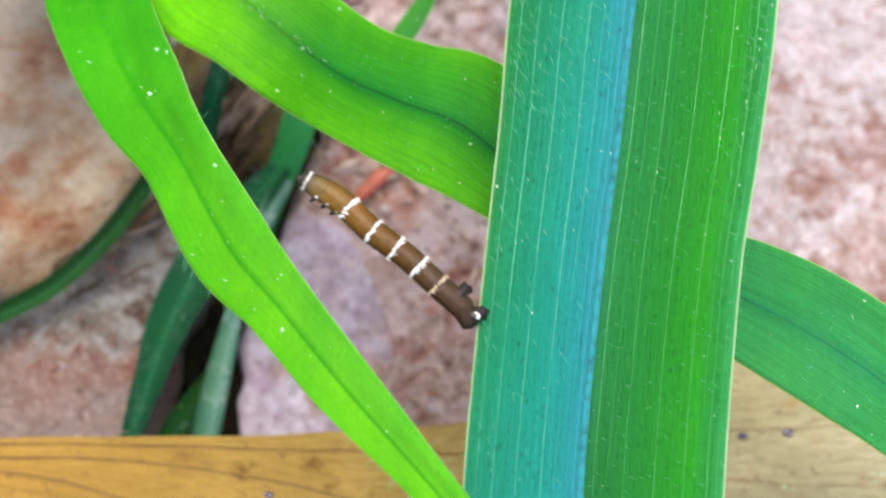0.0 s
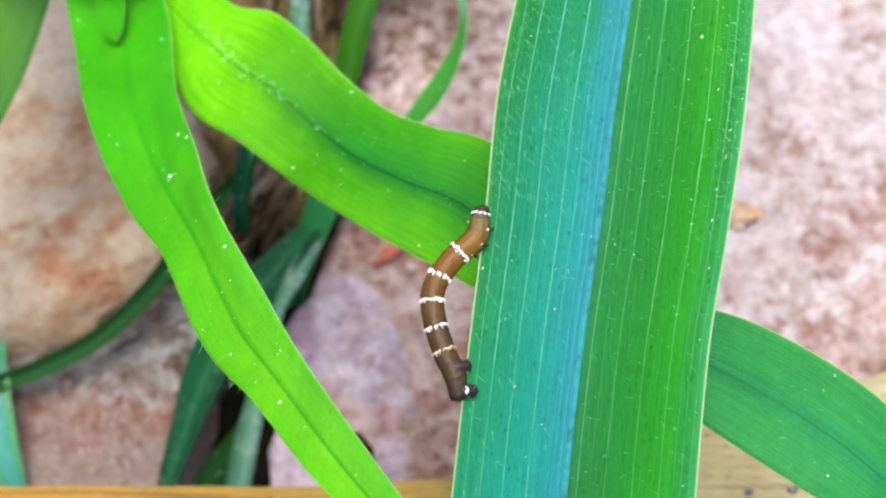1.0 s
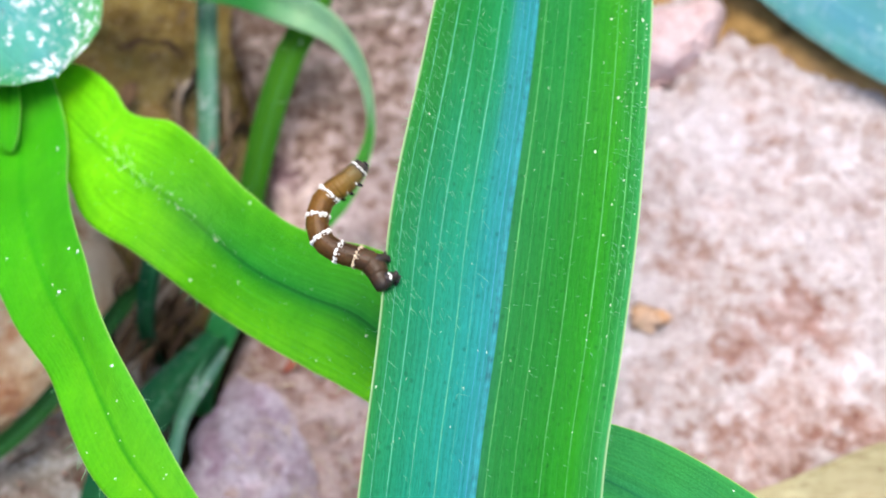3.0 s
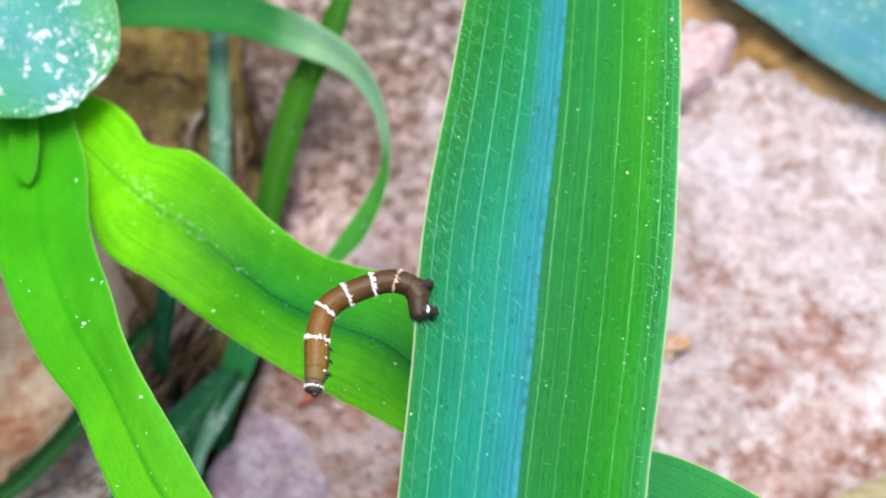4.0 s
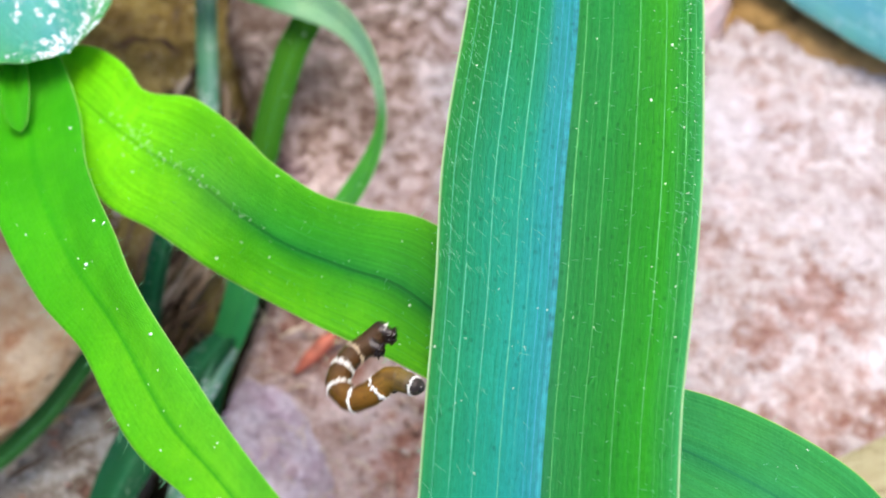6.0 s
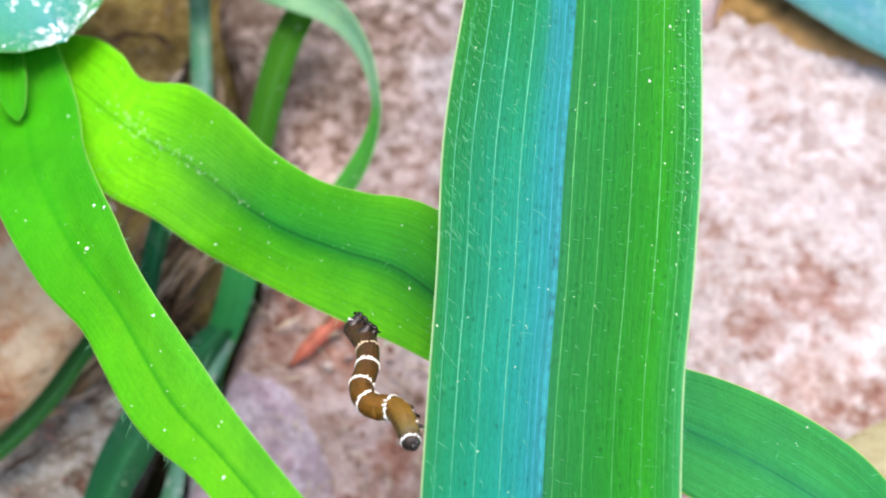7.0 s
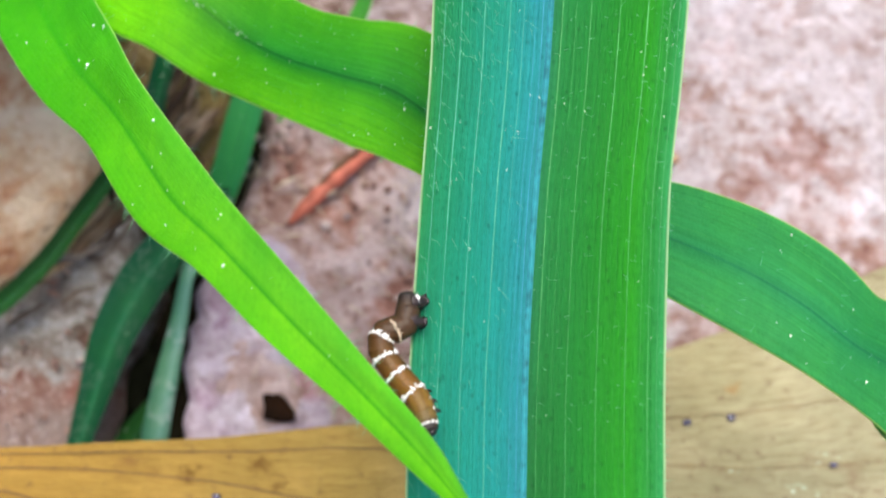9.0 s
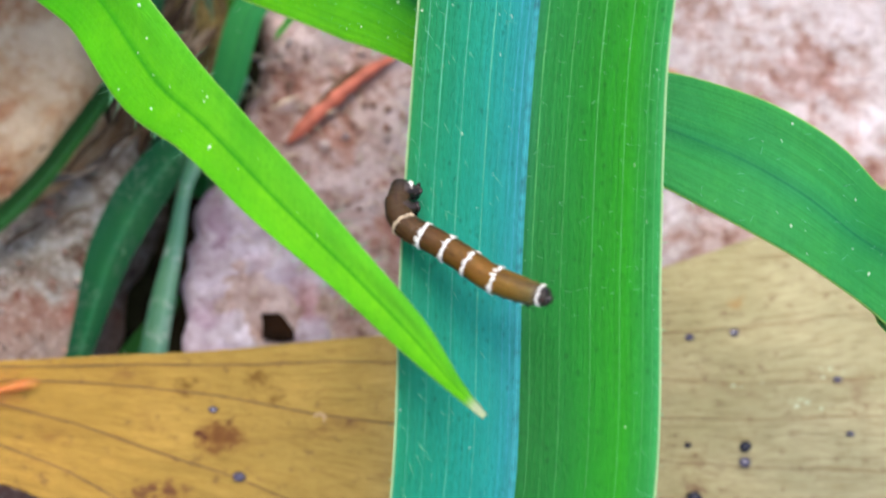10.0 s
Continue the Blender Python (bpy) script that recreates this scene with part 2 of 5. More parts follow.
MIDGREEN = leaf_material("shaded_leaf_skin",
    ((0.0, (0.034, 0.300, 0.080)), (0.45, (0.046, 0.360, 0.095)), (0.5, (0.034, 0.29, 0.07)), (0.55, (0.046, 0.360, 0.10)), (1.0, (0.042, 0.330, 0.11))),
    (1.6, 1.4, 0.5), 12.0, (0.12, 0.36, 0.09), 0.2, (0.2, 0.4, 0.15), share=0.42, spec=0.3)
# the pale stretch from v 38 is the bend's sheen, painted in
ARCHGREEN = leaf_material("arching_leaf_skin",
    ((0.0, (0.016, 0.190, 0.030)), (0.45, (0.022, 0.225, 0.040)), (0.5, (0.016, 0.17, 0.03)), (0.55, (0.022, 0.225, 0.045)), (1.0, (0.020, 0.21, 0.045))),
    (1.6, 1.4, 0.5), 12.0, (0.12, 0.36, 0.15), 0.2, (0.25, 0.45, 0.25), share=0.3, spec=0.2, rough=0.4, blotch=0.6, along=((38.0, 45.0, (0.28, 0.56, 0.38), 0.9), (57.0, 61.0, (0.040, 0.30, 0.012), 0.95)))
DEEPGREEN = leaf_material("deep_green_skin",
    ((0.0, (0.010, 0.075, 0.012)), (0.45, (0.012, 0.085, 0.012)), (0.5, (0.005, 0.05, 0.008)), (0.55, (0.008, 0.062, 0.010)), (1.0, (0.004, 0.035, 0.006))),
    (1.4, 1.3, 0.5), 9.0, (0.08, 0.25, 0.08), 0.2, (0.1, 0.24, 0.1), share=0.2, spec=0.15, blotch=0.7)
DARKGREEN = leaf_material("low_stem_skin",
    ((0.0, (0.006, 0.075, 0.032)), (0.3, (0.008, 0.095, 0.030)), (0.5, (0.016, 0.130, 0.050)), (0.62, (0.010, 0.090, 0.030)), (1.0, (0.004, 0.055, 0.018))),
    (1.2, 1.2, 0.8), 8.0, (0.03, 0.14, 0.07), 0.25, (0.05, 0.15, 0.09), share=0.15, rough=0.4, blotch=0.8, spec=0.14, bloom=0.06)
PALEGREEN = leaf_material("pale_stem_skin",
    ((0.0, (0.03, 0.15, 0.07)), (0.35, (0.09, 0.27, 0.17)), (0.6, (0.17, 0.38, 0.30)), (1.0, (0.05, 0.19, 0.11))),
    (1.2, 1.2, 0.8), 6.0, (0.22, 0.38, 0.28), 0.4, (0.2, 0.35, 0.28), share=0.2, blotch=0.8, spec=0.3, bloom=0.45)
SIDEGREEN = leaf_material("side_leaf_skin",
    ((0.0, (0.03, 0.16, 0.008)), (0.5, (0.055, 0.21, 0.008)), (1.0, (0.03, 0.16, 0.008))),
    (1.2, 1.2, 0.5), 6.0, (0.12, 0.3, 0.06), 0.3, (0.12, 0.3, 0.08), share=0.25, blotch=0.6)
OLIVE = leaf_material("olive_stem_skin",
    ((0.0, (0.018, 0.115, 0.002)), (0.5, (0.034, 0.155, 0.003)), (1.0, (0.018, 0.12, 0.002))),
    (1.2, 1.2, 0.5), 6.0, (0.08, 0.2, 0.04), 0.3, (0.08, 0.2, 0.05), share=0.2, blotch=0.6, spec=0.15)
TEAL = leaf_material("waxy_leaf_skin",
    ((0.0, (0.055, 0.36, 0.08)), (0.10, (0.045, 0.34, 0.16)), (0.25, (0.040, 0.33, 0.25)), (0.5, (0.065, 0.36, 0.37)), (0.72, (0.040, 0.33, 0.28)), (0.88, (0.070, 0.38, 0.15)), (1.0, (0.055, 0.36, 0.08))),
    (1.2, 1.3, 0.6), 5.0, (0.20, 0.45, 0.42), 0.25, (0.45, 0.60, 0.35), share=0.4, rough=0.3, blotch=1.0, bloom=0.3, spec=0.45)
BLUELEAF = leaf_material("bluish_leaf_skin",
    ((0.0, (0.03, 0.17, 0.18)), (0.25, (0.035, 0.19, 0.25)), (0.6, (0.03, 0.18, 0.19)), (1.0, (0.03, 0.18, 0.22))),
    (1.2, 1.3, 0.6), 5.0, (0.14, 0.36, 0.38), 0.3, (0.2, 0.4, 0.35), share=0.1, rough=0.35, bloom=0.14, blotch=1.0)
RIB = plain("midrib_skin", (0.018, 0.190, 0.205), 0.5, 0.25, 1500.0, 0.2)
RIBLINE = plain("midrib_line", (0.040, 0.285, 0.360), 0.5, 0.15, 900.0, 0.3)
VEIN = plain("leaf_vein", (0.085, 0.40, 0.23), 0.45, 0.2, 2500.0, 0.35)
GREENVEIN = plain("green_leaf_vein", (0.085, 0.38, 0.095), 0.45, 0.2, 2500.0, 0.35)
LONGVEIN = plain("long_leaf_vein", (0.042, 0.37, 0.035), 0.5, 0.15, 900.0, 0.3)
HAIR = plain("leaf_hair", (0.20, 0.56, 0.28), 0.45, 0.1)
STEMRIB = plain("leaf_midrib", (0.03, 0.17, 0.07), 0.5, 0.2)
CRUST = plain("white_crust", (0.78, 0.83, 0.83), 0.35, 0.1, 2000.0, 0.5)
SPECK = plain("dust_speck", (0.62, 0.74, 0.52), 0.5, 0.15)
PINK = stone_material("pink_granite", (0.455, 0.408, 0.408), (0.375, 0.298, 0.275), (0.25, 0.15, 0.115), (0.545, 0.51, 0.52), crystals=0.42, brown_shade=(8.0, -12.0, (1.0, 0.86, 0.79)),
    stains_shade=((39.0, 0.0, 6.0, (0.74, 0.54, 0.48), 0.9), (33.5, -4.0, 4.5, (0.74, 0.55, 0.49), 0.9), (44.0, -2.0, 4.0, (0.80, 0.62, 0.55), 0.8), (47.0, -13.0, 7.0, (0.82, 0.64, 0.57), 0.8), (36.0, -15.0, 9.0, (0.82, 0.66, 0.60), 0.8),
            (47.0, 13.0, 5.0, (0.80, 0.74, 0.72), 0.7), (28.0, 6.0, 4.5, (0.82, 0.68, 0.62), 0.7), (35.0, 20.0, 9.0, (1.16, 1.20, 1.26), 0.7), (30.0, 11.0, 3.0, (1.2, 1.24, 1.3), 0.7), (45.0, -6.0, 2.5, (1.2, 1.22, 1.26), 0.7),
            # purple spot at (-18.5, 14) and the grey ones below: painted shadow behind the plants
            (-16.5, -1.5, 4.0, (0.66, 0.44, 0.36), 0.9), (-11.0, -8.0, 3.5, (0.80, 0.56, 0.46), 0.9), (-5.0, -18.0, 5.0, (0.86, 0.60, 0.50), 0.8), (-9.0, -24.0, 3.0, (0.80, 0.58, 0.50), 0.8), (-18.5, 14.0, 3.6, (0.42, 0.32, 0.38), 0.9), (-8.0, 0.0, 4.0, (0.84, 0.66, 0.58), 0.8),
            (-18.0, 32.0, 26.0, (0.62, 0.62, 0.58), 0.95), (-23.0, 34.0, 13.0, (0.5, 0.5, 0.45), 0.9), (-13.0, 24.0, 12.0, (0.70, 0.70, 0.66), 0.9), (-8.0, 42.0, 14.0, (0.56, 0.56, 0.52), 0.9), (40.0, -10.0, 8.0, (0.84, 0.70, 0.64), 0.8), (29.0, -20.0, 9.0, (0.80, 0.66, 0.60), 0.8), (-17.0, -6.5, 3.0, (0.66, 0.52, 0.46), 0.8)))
ROSE = stone_material("rose_granite", (0.60, 0.47, 0.47), (0.53, 0.38, 0.37), (0.42, 0.26, 0.24), (0.62, 0.52, 0.53), 1.4, 0.3)
PURPLE = stone_material("mauve_stone", (0.46, 0.395, 0.44), (0.40, 0.32, 0.37), (0.33, 0.24, 0.28), (0.58, 0.53, 0.55), 1.2, 0.55, crystals=0.55,
    stains_shade=((-17.8, -21.0, 2.6, (1.35, 1.38, 1.3), 0.9), (-19.0, -27.0, 1.6, (1.3, 1.3, 1.28), 0.8), (-22.5, -18.0, 2.4, (0.80, 0.66, 0.74), 0.8), (-13.5, -25.5, 2.6, (0.95, 0.66, 0.58), 0.9), (-23.5, -27.0, 2.5, (0.80, 0.66, 0.72), 0.8), (-11.0, -22.0, 1.8, (1.10, 0.98, 0.86), 0.8), (-18.5, -16.0, 1.6, (1.25, 1.22, 1.16), 0.8), (-16.0, -18.5, 1.2, (1.4, 1.4, 1.35), 0.8)))
BUFF_STAINS = ((-54.0, -6.0, 5.0, (1.25, 1.42, 1.6), 0.9), (-50.8, -6.5, 2.6, (0.80, 0.50, 0.38), 0.9), (-51.5, -11.5, 3.4, (1.05, 0.66, 0.52), 0.9), (-45.5, -6.0, 2.6, (0.82, 0.56, 0.44), 0.9), (-54.5, -12.5, 2.4, (1.3, 1.4, 1.5), 0.8), (-52.0, 3.0, 7.0, (1.22, 1.10, 1.06), 0.8), (-42.0, 6.0, 3.0, (0.66, 0.46, 0.34), 0.8))
BEIGE = stone_material("buff_stone", (0.53, 0.42, 0.29), (0.44, 0.29, 0.165), (0.30, 0.13, 0.06), (0.48, 0.45, 0.39), 2.4, 0.45,
    stains_shade=BUFF_STAINS)
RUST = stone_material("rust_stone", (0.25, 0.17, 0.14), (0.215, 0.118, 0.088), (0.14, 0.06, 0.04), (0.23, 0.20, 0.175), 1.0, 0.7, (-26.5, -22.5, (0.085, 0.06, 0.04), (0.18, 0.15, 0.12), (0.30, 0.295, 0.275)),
    stains_shade=((-43.0, -19.0, 4.0, (1.25, 1.4, 1.5), 0.8), (-36.5, -21.5, 1.6, (0.6, 0.34, 0.26), 0.9), (-37.0, -26.0, 3.0, (1.1, 0.8, 0.72), 0.7)))
# first two spots paint the darkness of shaded holes onto the stone
OCHRE = stone_material("ochre_stone", (0.19, 0.14, 0.035), (0.135, 0.090, 0.017), (0.055, 0.032, 0.008), (0.16, 0.125, 0.055), 2.0, 0.4,
    stains_shade=((-31.7, 24.3, 2.2, (0.10, 0.07, 0.05), 0.95), (-24.3, 21.6, 2.6, (0.08, 0.07, 0.06), 0.95), (-34.6, 21.5, 2.4, (1.5, 1.35, 1.5), 0.7), (-29.0, 15.0, 3.0, (0.3, 0.25, 0.2), 0.8), (-38.0, 33.0, 4.0, (0.5, 0.45, 0.4), 0.8), (-30.0, -4.0, 5.0, (0.35, 0.3, 0.3), 0.8)))
# deep shade of the gaps is put into this near-black, greenish colour
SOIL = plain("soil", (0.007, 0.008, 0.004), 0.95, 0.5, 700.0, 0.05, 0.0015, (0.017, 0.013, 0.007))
EARTH = plain("brown_earth", (0.30, 0.18, 0.062), 0.95, 0.4, 500.0, 0.1, 0.0012, (0.42, 0.26, 0.12))
DRY = plain("grey_dry_leaf", (0.085, 0.065, 0.042), 0.8, 0.4, 500.0, 0.1, 0.0006, (0.09, 0.06, 0.035))
BROWNLITTER = plain("brown_litter", (0.085, 0.05, 0.025), 0.85, 0.4, 600.0, 0.2, 0.0006)
REDTWIG = plain("red_twig", (0.40, 0.105, 0.06), 0.6, 0.25, 700.0)
STRAW = plain("straw", (0.55, 0.45, 0.32), 0.7, 0.3)
BLACK = plain("black_bead", (0.02, 0.02, 0.03), 0.25, 0.2)
MAUVE = plain("mauve_bead", (0.075, 0.065, 0.10), 0.16, 0.4, 1800.0, 0.8)
WHITE = plain("white_band", (0.70, 0.69, 0.64), 0.5, 0.12, 2500.0)
DROPLET = Mat("water_drop").set(color=(0.97, 1.0, 1.0), rough=0.03, trans=0.85, ior=1.33).m
PROLEG = plain("proleg_skin", (0.024, 0.014, 0.011), 0.35, 0.4, 2500.0, 0.45)
CHITIN = plain("dark_chitin", (0.016, 0.010, 0.009), 0.28, 0.3, 2500.0, 0.5)
ANTSKIN = plain("orange_chitin", (0.50, 0.15, 0.03), 0.3, 0.25, 2500.0, 0.5)


def dead_leaf_material():
    k = Mat("yellow_dead_leaf")
    uv = k.node("ShaderNodeUVMap").outputs[0]
    sep = k.node("ShaderNodeSeparateXYZ", {0: uv})
    u, v = sep.outputs[0], sep.outputs[1]
    c = k.coords()
    col = k.ramp(k.math("DIVIDE", v, 175.0), (0.25, (0.41, 0.235, 0.040)), (0.40, (0.415, 0.262, 0.050)), (0.52, (0.42, 0.290, 0.070)), (0.62, (0.40, 0.345, 0.155)), (0.77, (0.40, 0.375, 0.215)), (0.90, (0.29, 0.25, 0.14)))
    streak = k.noise(k.scaled(uv, (330.0, 0.22, 1.0)), 1.0, 6.0, 0.75)
    cloud = k.noise(k.scaled(c, (90.0, 160.0, 100.0)), 1.0, 5.0, 0.6)
    col = k.mix(k.math("MULTIPLY", k.band(streak, 0.40, 0.70), 0.85), col, k.mix(1.0, col, (0.62, 0.54, 0.42), "MULTIPLY"))
    hair_lines = k.noise(k.scaled(uv, (900.0, 0.45, 1.0)), 1.0, 3.0, 0.6)
    col = k.mix(k.math("MULTIPLY", k.band(hair_lines, 0.50, 0.64), 0.8), col, k.mix(1.0, col, (0.55, 0.48, 0.4), "MULTIPLY"))
    col = k.mix(k.math("MULTIPLY", k.band(hair_lines, 0.46, 0.30), 0.35), col, k.mix(1.0, col, (1.25, 1.22, 1.3), "MULTIPLY"))
    col = k.mix(k.math("MULTIPLY", k.band(cloud, 0.4, 0.7), 0.7), col, k.mix(1.0, col, (1.32, 1.3, 1.4), "MULTIPLY"))
    # brown mould stains
    blot = k.noise(k.scaled(c, (110.0, 210.0, 150.0)), 1.0, 7.0, 0.72)
    dots = k.noise(k.scaled(c, (900.0, 1200.0, 900.0)), 1.0, 3.0, 0.6)
    col = k.mix(k.math("MULTIPLY", k.band(blot, 0.56, 0.70), 0.5), col, (0.15, 0.055, 0.018))
    col = k.mix(k.math("MULTIPLY", k.band(dots, 0.60, 0.70), 0.6), col, (0.14, 0.07, 0.03))
    warp = k.math("MULTIPLY", k.math("SUBTRACT", k.noise(c, 900.0, 5.0, 0.8), 0.5), 0.0075)
    for x, y, r, tint in ((-19.4, -41.8, 2.9, (0.13, 0.036, 0.010)), (-21.2, -41.6, 0.5, (0.10, 0.03, 0.015)), (-22.8, -37.4, 1.2, (0.14, 0.070, 0.008)), (-16.2, -36.6, 1.6, (0.17, 0.085, 0.012)), (-18.9, -40.5, 0.5, (0.13, 0.06, 0.015)),
                          (-25.7, -46.5, 1.7, (0.12, 0.04, 0.02)), (-23.6, -46.3, 1.9, (0.12, 0.035, 0.02)), (-37.5, -46.5, 1.6, (0.10, 0.05, 0.03)), (-14.8, -38.2, 1.3, (0.18, 0.095, 0.015)), (27.0, -28.5, 0.5, (0.34, 0.22, 0.08)), (22.5, -45.5, 1.0, (0.2, 0.12, 0.06))):
        away = k.node("ShaderNodeVectorMath", {0: k.node("ShaderNodeMapping", {"Vector": c, "Location": (-x * MM, -y * MM * 1.5, 0), "Scale": (1.0, 1.5, 0.0)}).outputs[0]}, operation="LENGTH").outputs["Value"]
        col = k.mix(k.math("MULTIPLY", k.band(k.math("ADD", away, warp), r * MM, r * MM * 0.15), 0.85), col, tint)
    # fine creases between the ribs
    f = k.math("FRACT", k.math("MULTIPLY", u, 60.0))
    crease = k.math("SUBTRACT", 1.0, k.band(k.math("ABSOLUTE", k.math("SUBTRACT", f, 0.5)), 0.0, 0.07))
    some = k.band(k.noise(k.scaled(uv, (30.0, 0.03, 1.0)), 1.0, 2.0), 0.42, 0.6)
    col = k.mix(k.math("MULTIPLY", k.math("MULTIPLY", crease, some), 0.6), col, k.mix(1.0, col, (0.5, 0.4, 0.3), "MULTIPLY"))
    h = k.math("ADD", k.math("MULTIPLY", streak, 0.8), k.math("MULTIPLY", crease, -0.6))
    normal = k.bump(h, 0.5, 0.0005)
    k.set(color=col, rough=0.55, spec=0.2)
    thin = k.node("ShaderNodeBsdfTranslucent", {"Color": k.mix(1.0, col, (1.1, 0.9, 0.6, 1.0), "MULTIPLY"), "Normal": normal})
    both = k.node("ShaderNodeMixShader", {0: 0.15, 1: k.bsdf.outputs[0], 2: thin.outputs[0]})
    k.put(k.out.inputs[0], both.outputs[0])
    return k.m


def body_material():
    """Smooth skin: grey face, ochre front, brown middle and dark rear, with fine lengthwise lines."""
    k = Mat("caterpillar_skin")
    uv = k.node("ShaderNodeUVMap").outputs[0]
    u = k.node("ShaderNodeSeparateXYZ", {0: uv}).outputs[0]
    lines = k.noise(k.scaled(uv, (14.0, 34.0, 1.0)), 1.0, 4.0, 0.65)
    fine = k.noise(k.coords(), 5200.0, 3.0)
    blot = k.noise(k.coords(), 1500.0, 3.0, 0.6)
    col = k.ramp(u, (0.00, (0.032, 0.025, 0.020)), (0.018, (0.070, 0.055, 0.034)), (0.05, (0.118, 0.082, 0.022)), (0.14, (0.150, 0.082, 0.010)), (0.30, (0.138, 0.062, 0.006)), (0.46, (0.100, 0.046, 0.006)), (0.62, (0.066, 0.030, 0.007)), (0.78, (0.052, 0.026, 0.009)), (0.90, (0.048, 0.026, 0.011)), (0.96, (0.038, 0.022, 0.011)), (1.0, (0.020, 0.014, 0.010)))
    col = k.mix(k.math("MULTIPLY", k.band(lines, 0.50, 0.30), 0.75), col, k.mix(1.0, col, (0.42, 0.36, 0.4), "MULTIPLY"))
    round_it = k.node("ShaderNodeSeparateXYZ", {0: uv}).outputs[1]
    back = k.band(k.math("ABSOLUTE", k.math("SUBTRACT", round_it, 0.5)), 0.09, 0.02)
    belly = k.band(k.math("ABSOLUTE", k.math("SUBTRACT", round_it, 0.5)), 0.36, 0.46)
    col = k.mix(k.math("MULTIPLY", k.math("ADD", back, belly, True), 0.6), col, k.mix(1.0, col, (0.40, 0.36, 0.45), "MULTIPLY"))
    col = k.mix(k.math("MULTIPLY", k.band(blot, 0.50, 0.75), 0.5), col, k.mix(1.0, col, (1.5, 1.5, 1.7), "MULTIPLY"))
    k.set(color=col, rough=k.math("ADD", 0.30, k.math("MULTIPLY", fine, 0.25)), spec=0.22)
    k.put(k.bsdf.inputs["Subsurface Weight"], 0.12)
    k.put(k.bsdf.inputs["Subsurface Scale"], 0.0004)
    k.bump(k.math("ADD", lines, fine), 0.4, 0.00006)
    return k.m


DEADLEAF = dead_leaf_material()
DEADRIB = plain("dead_leaf_rib", (0.15, 0.075, 0.018), 0.6, 0.35, 300.0)
SKIN = body_material()
YELLOWWART = plain("yellowish_wart", (0.50, 0.40, 0.27), 0.5, 0.2, 2500.0)


# ---- mesh helpers ----
def solid(name, verts, faces, mat, parent=None, label="", smooth=True):
    me = bpy.data.meshes.new(name)
    me.from_pydata([tuple(x) for x in verts], [], [tuple(f) for f in faces])
    me.materials.append(mat)
    if smooth:
        me.shade_smooth()
    ob = new(name, me)
    ob.parent = parent
    if label:
        tagged(ob, label)
    return ob


def thing(name, label, category, at=(0, 0, 0), group="", kind=""):
    ob = new(name)
    ob.empty_display_size = 0.005
    ob.location = [a * MM for a in at]
    return tagged(ob, label, category, group, kind)


def curve(rows, n):
    """n rows along a smooth line through the given rows."""
    p = np.array(rows, float)
    d = np.r_[0, np.cumsum(np.linalg.norm(np.diff(p[:, :3], axis=0), axis=1))]
    t = np.linspace(0, d[-1], n)
    m = np.zeros_like(p)
    m[1:-1] = (p[2:] - p[:-2]) / (d[2:] - d[:-2])[:, None]
    m[0], m[-1] = (p[1] - p[0]) / d[1], (p[-1] - p[-2]) / (d[-1] - d[-2])
    i = np.clip(np.searchsorted(d, t, side="right") - 1, 0, len(d) - 2)
    h = (d[i + 1] - d[i])
    s = ((t - d[i]) / h)[:, None]
    h = h[:, None]
    return (2 * s**3 - 3 * s**2 + 1) * p[i] + (s**3 - 2 * s**2 + s) * h * m[i] + (3 * s**2 - 2 * s**3) * p[i + 1] + (s**3 - s**2) * h * m[i + 1], t


def ribbon_shape(rows, fold, bank=0.0, ripple=0.0, seed=0, n=90, across=16, apex=0.0):
    """The upper skin of a leaf in millimetres: points [n][across], normals, and its length line. Rows: x, y, z, width, bank in degrees."""
    c, t = curve([(*r, *(0.0,) * (5 - len(r))) for r in rows], n)
    tan = np.gradient(c[:, :3], axis=0)
    tan /= np.linalg.norm(tan, axis=1, keepdims=True)
    side = np.cross((0, 0, 1.0), tan)
    side /= np.maximum(np.linalg.norm(side, axis=1, keepdims=True), 1e-6)
    up = np.cross(tan, side)
    b = np.radians(c[:, 4] + (np.interp(t, np.linspace(0, t[-1], len(bank)), bank) if np.ndim(bank) else bank))[:, None]
    side, up = side * np.cos(b) + up * np.sin(b), up * np.cos(b) - side * np.sin(b)
    u = np.linspace(-1, 1, across + 1)
    w = np.maximum(c[:, 3], 0.02) / 2
    full = np.clip(w / w.max(), 0, 1)
    pts = np.empty((n, across + 1, 3))
    for j, x in enumerate(u):
        away = (apex - x) / (1 + apex) if x < apex else (x - apex) / (1 - apex)
        lift = fold * full * (away ** 1.3 - 1.0)
        wave = np.array([noise.noise(Vector((tt * 0.11, x * 1.5 + seed * 7.7, seed))) for tt in t]) * ripple * abs(x)
        pts[:, j] = c[:, :3] + side * (w * x)[:, None] + up * (lift + wave)[:, None]
    return pts, up, t


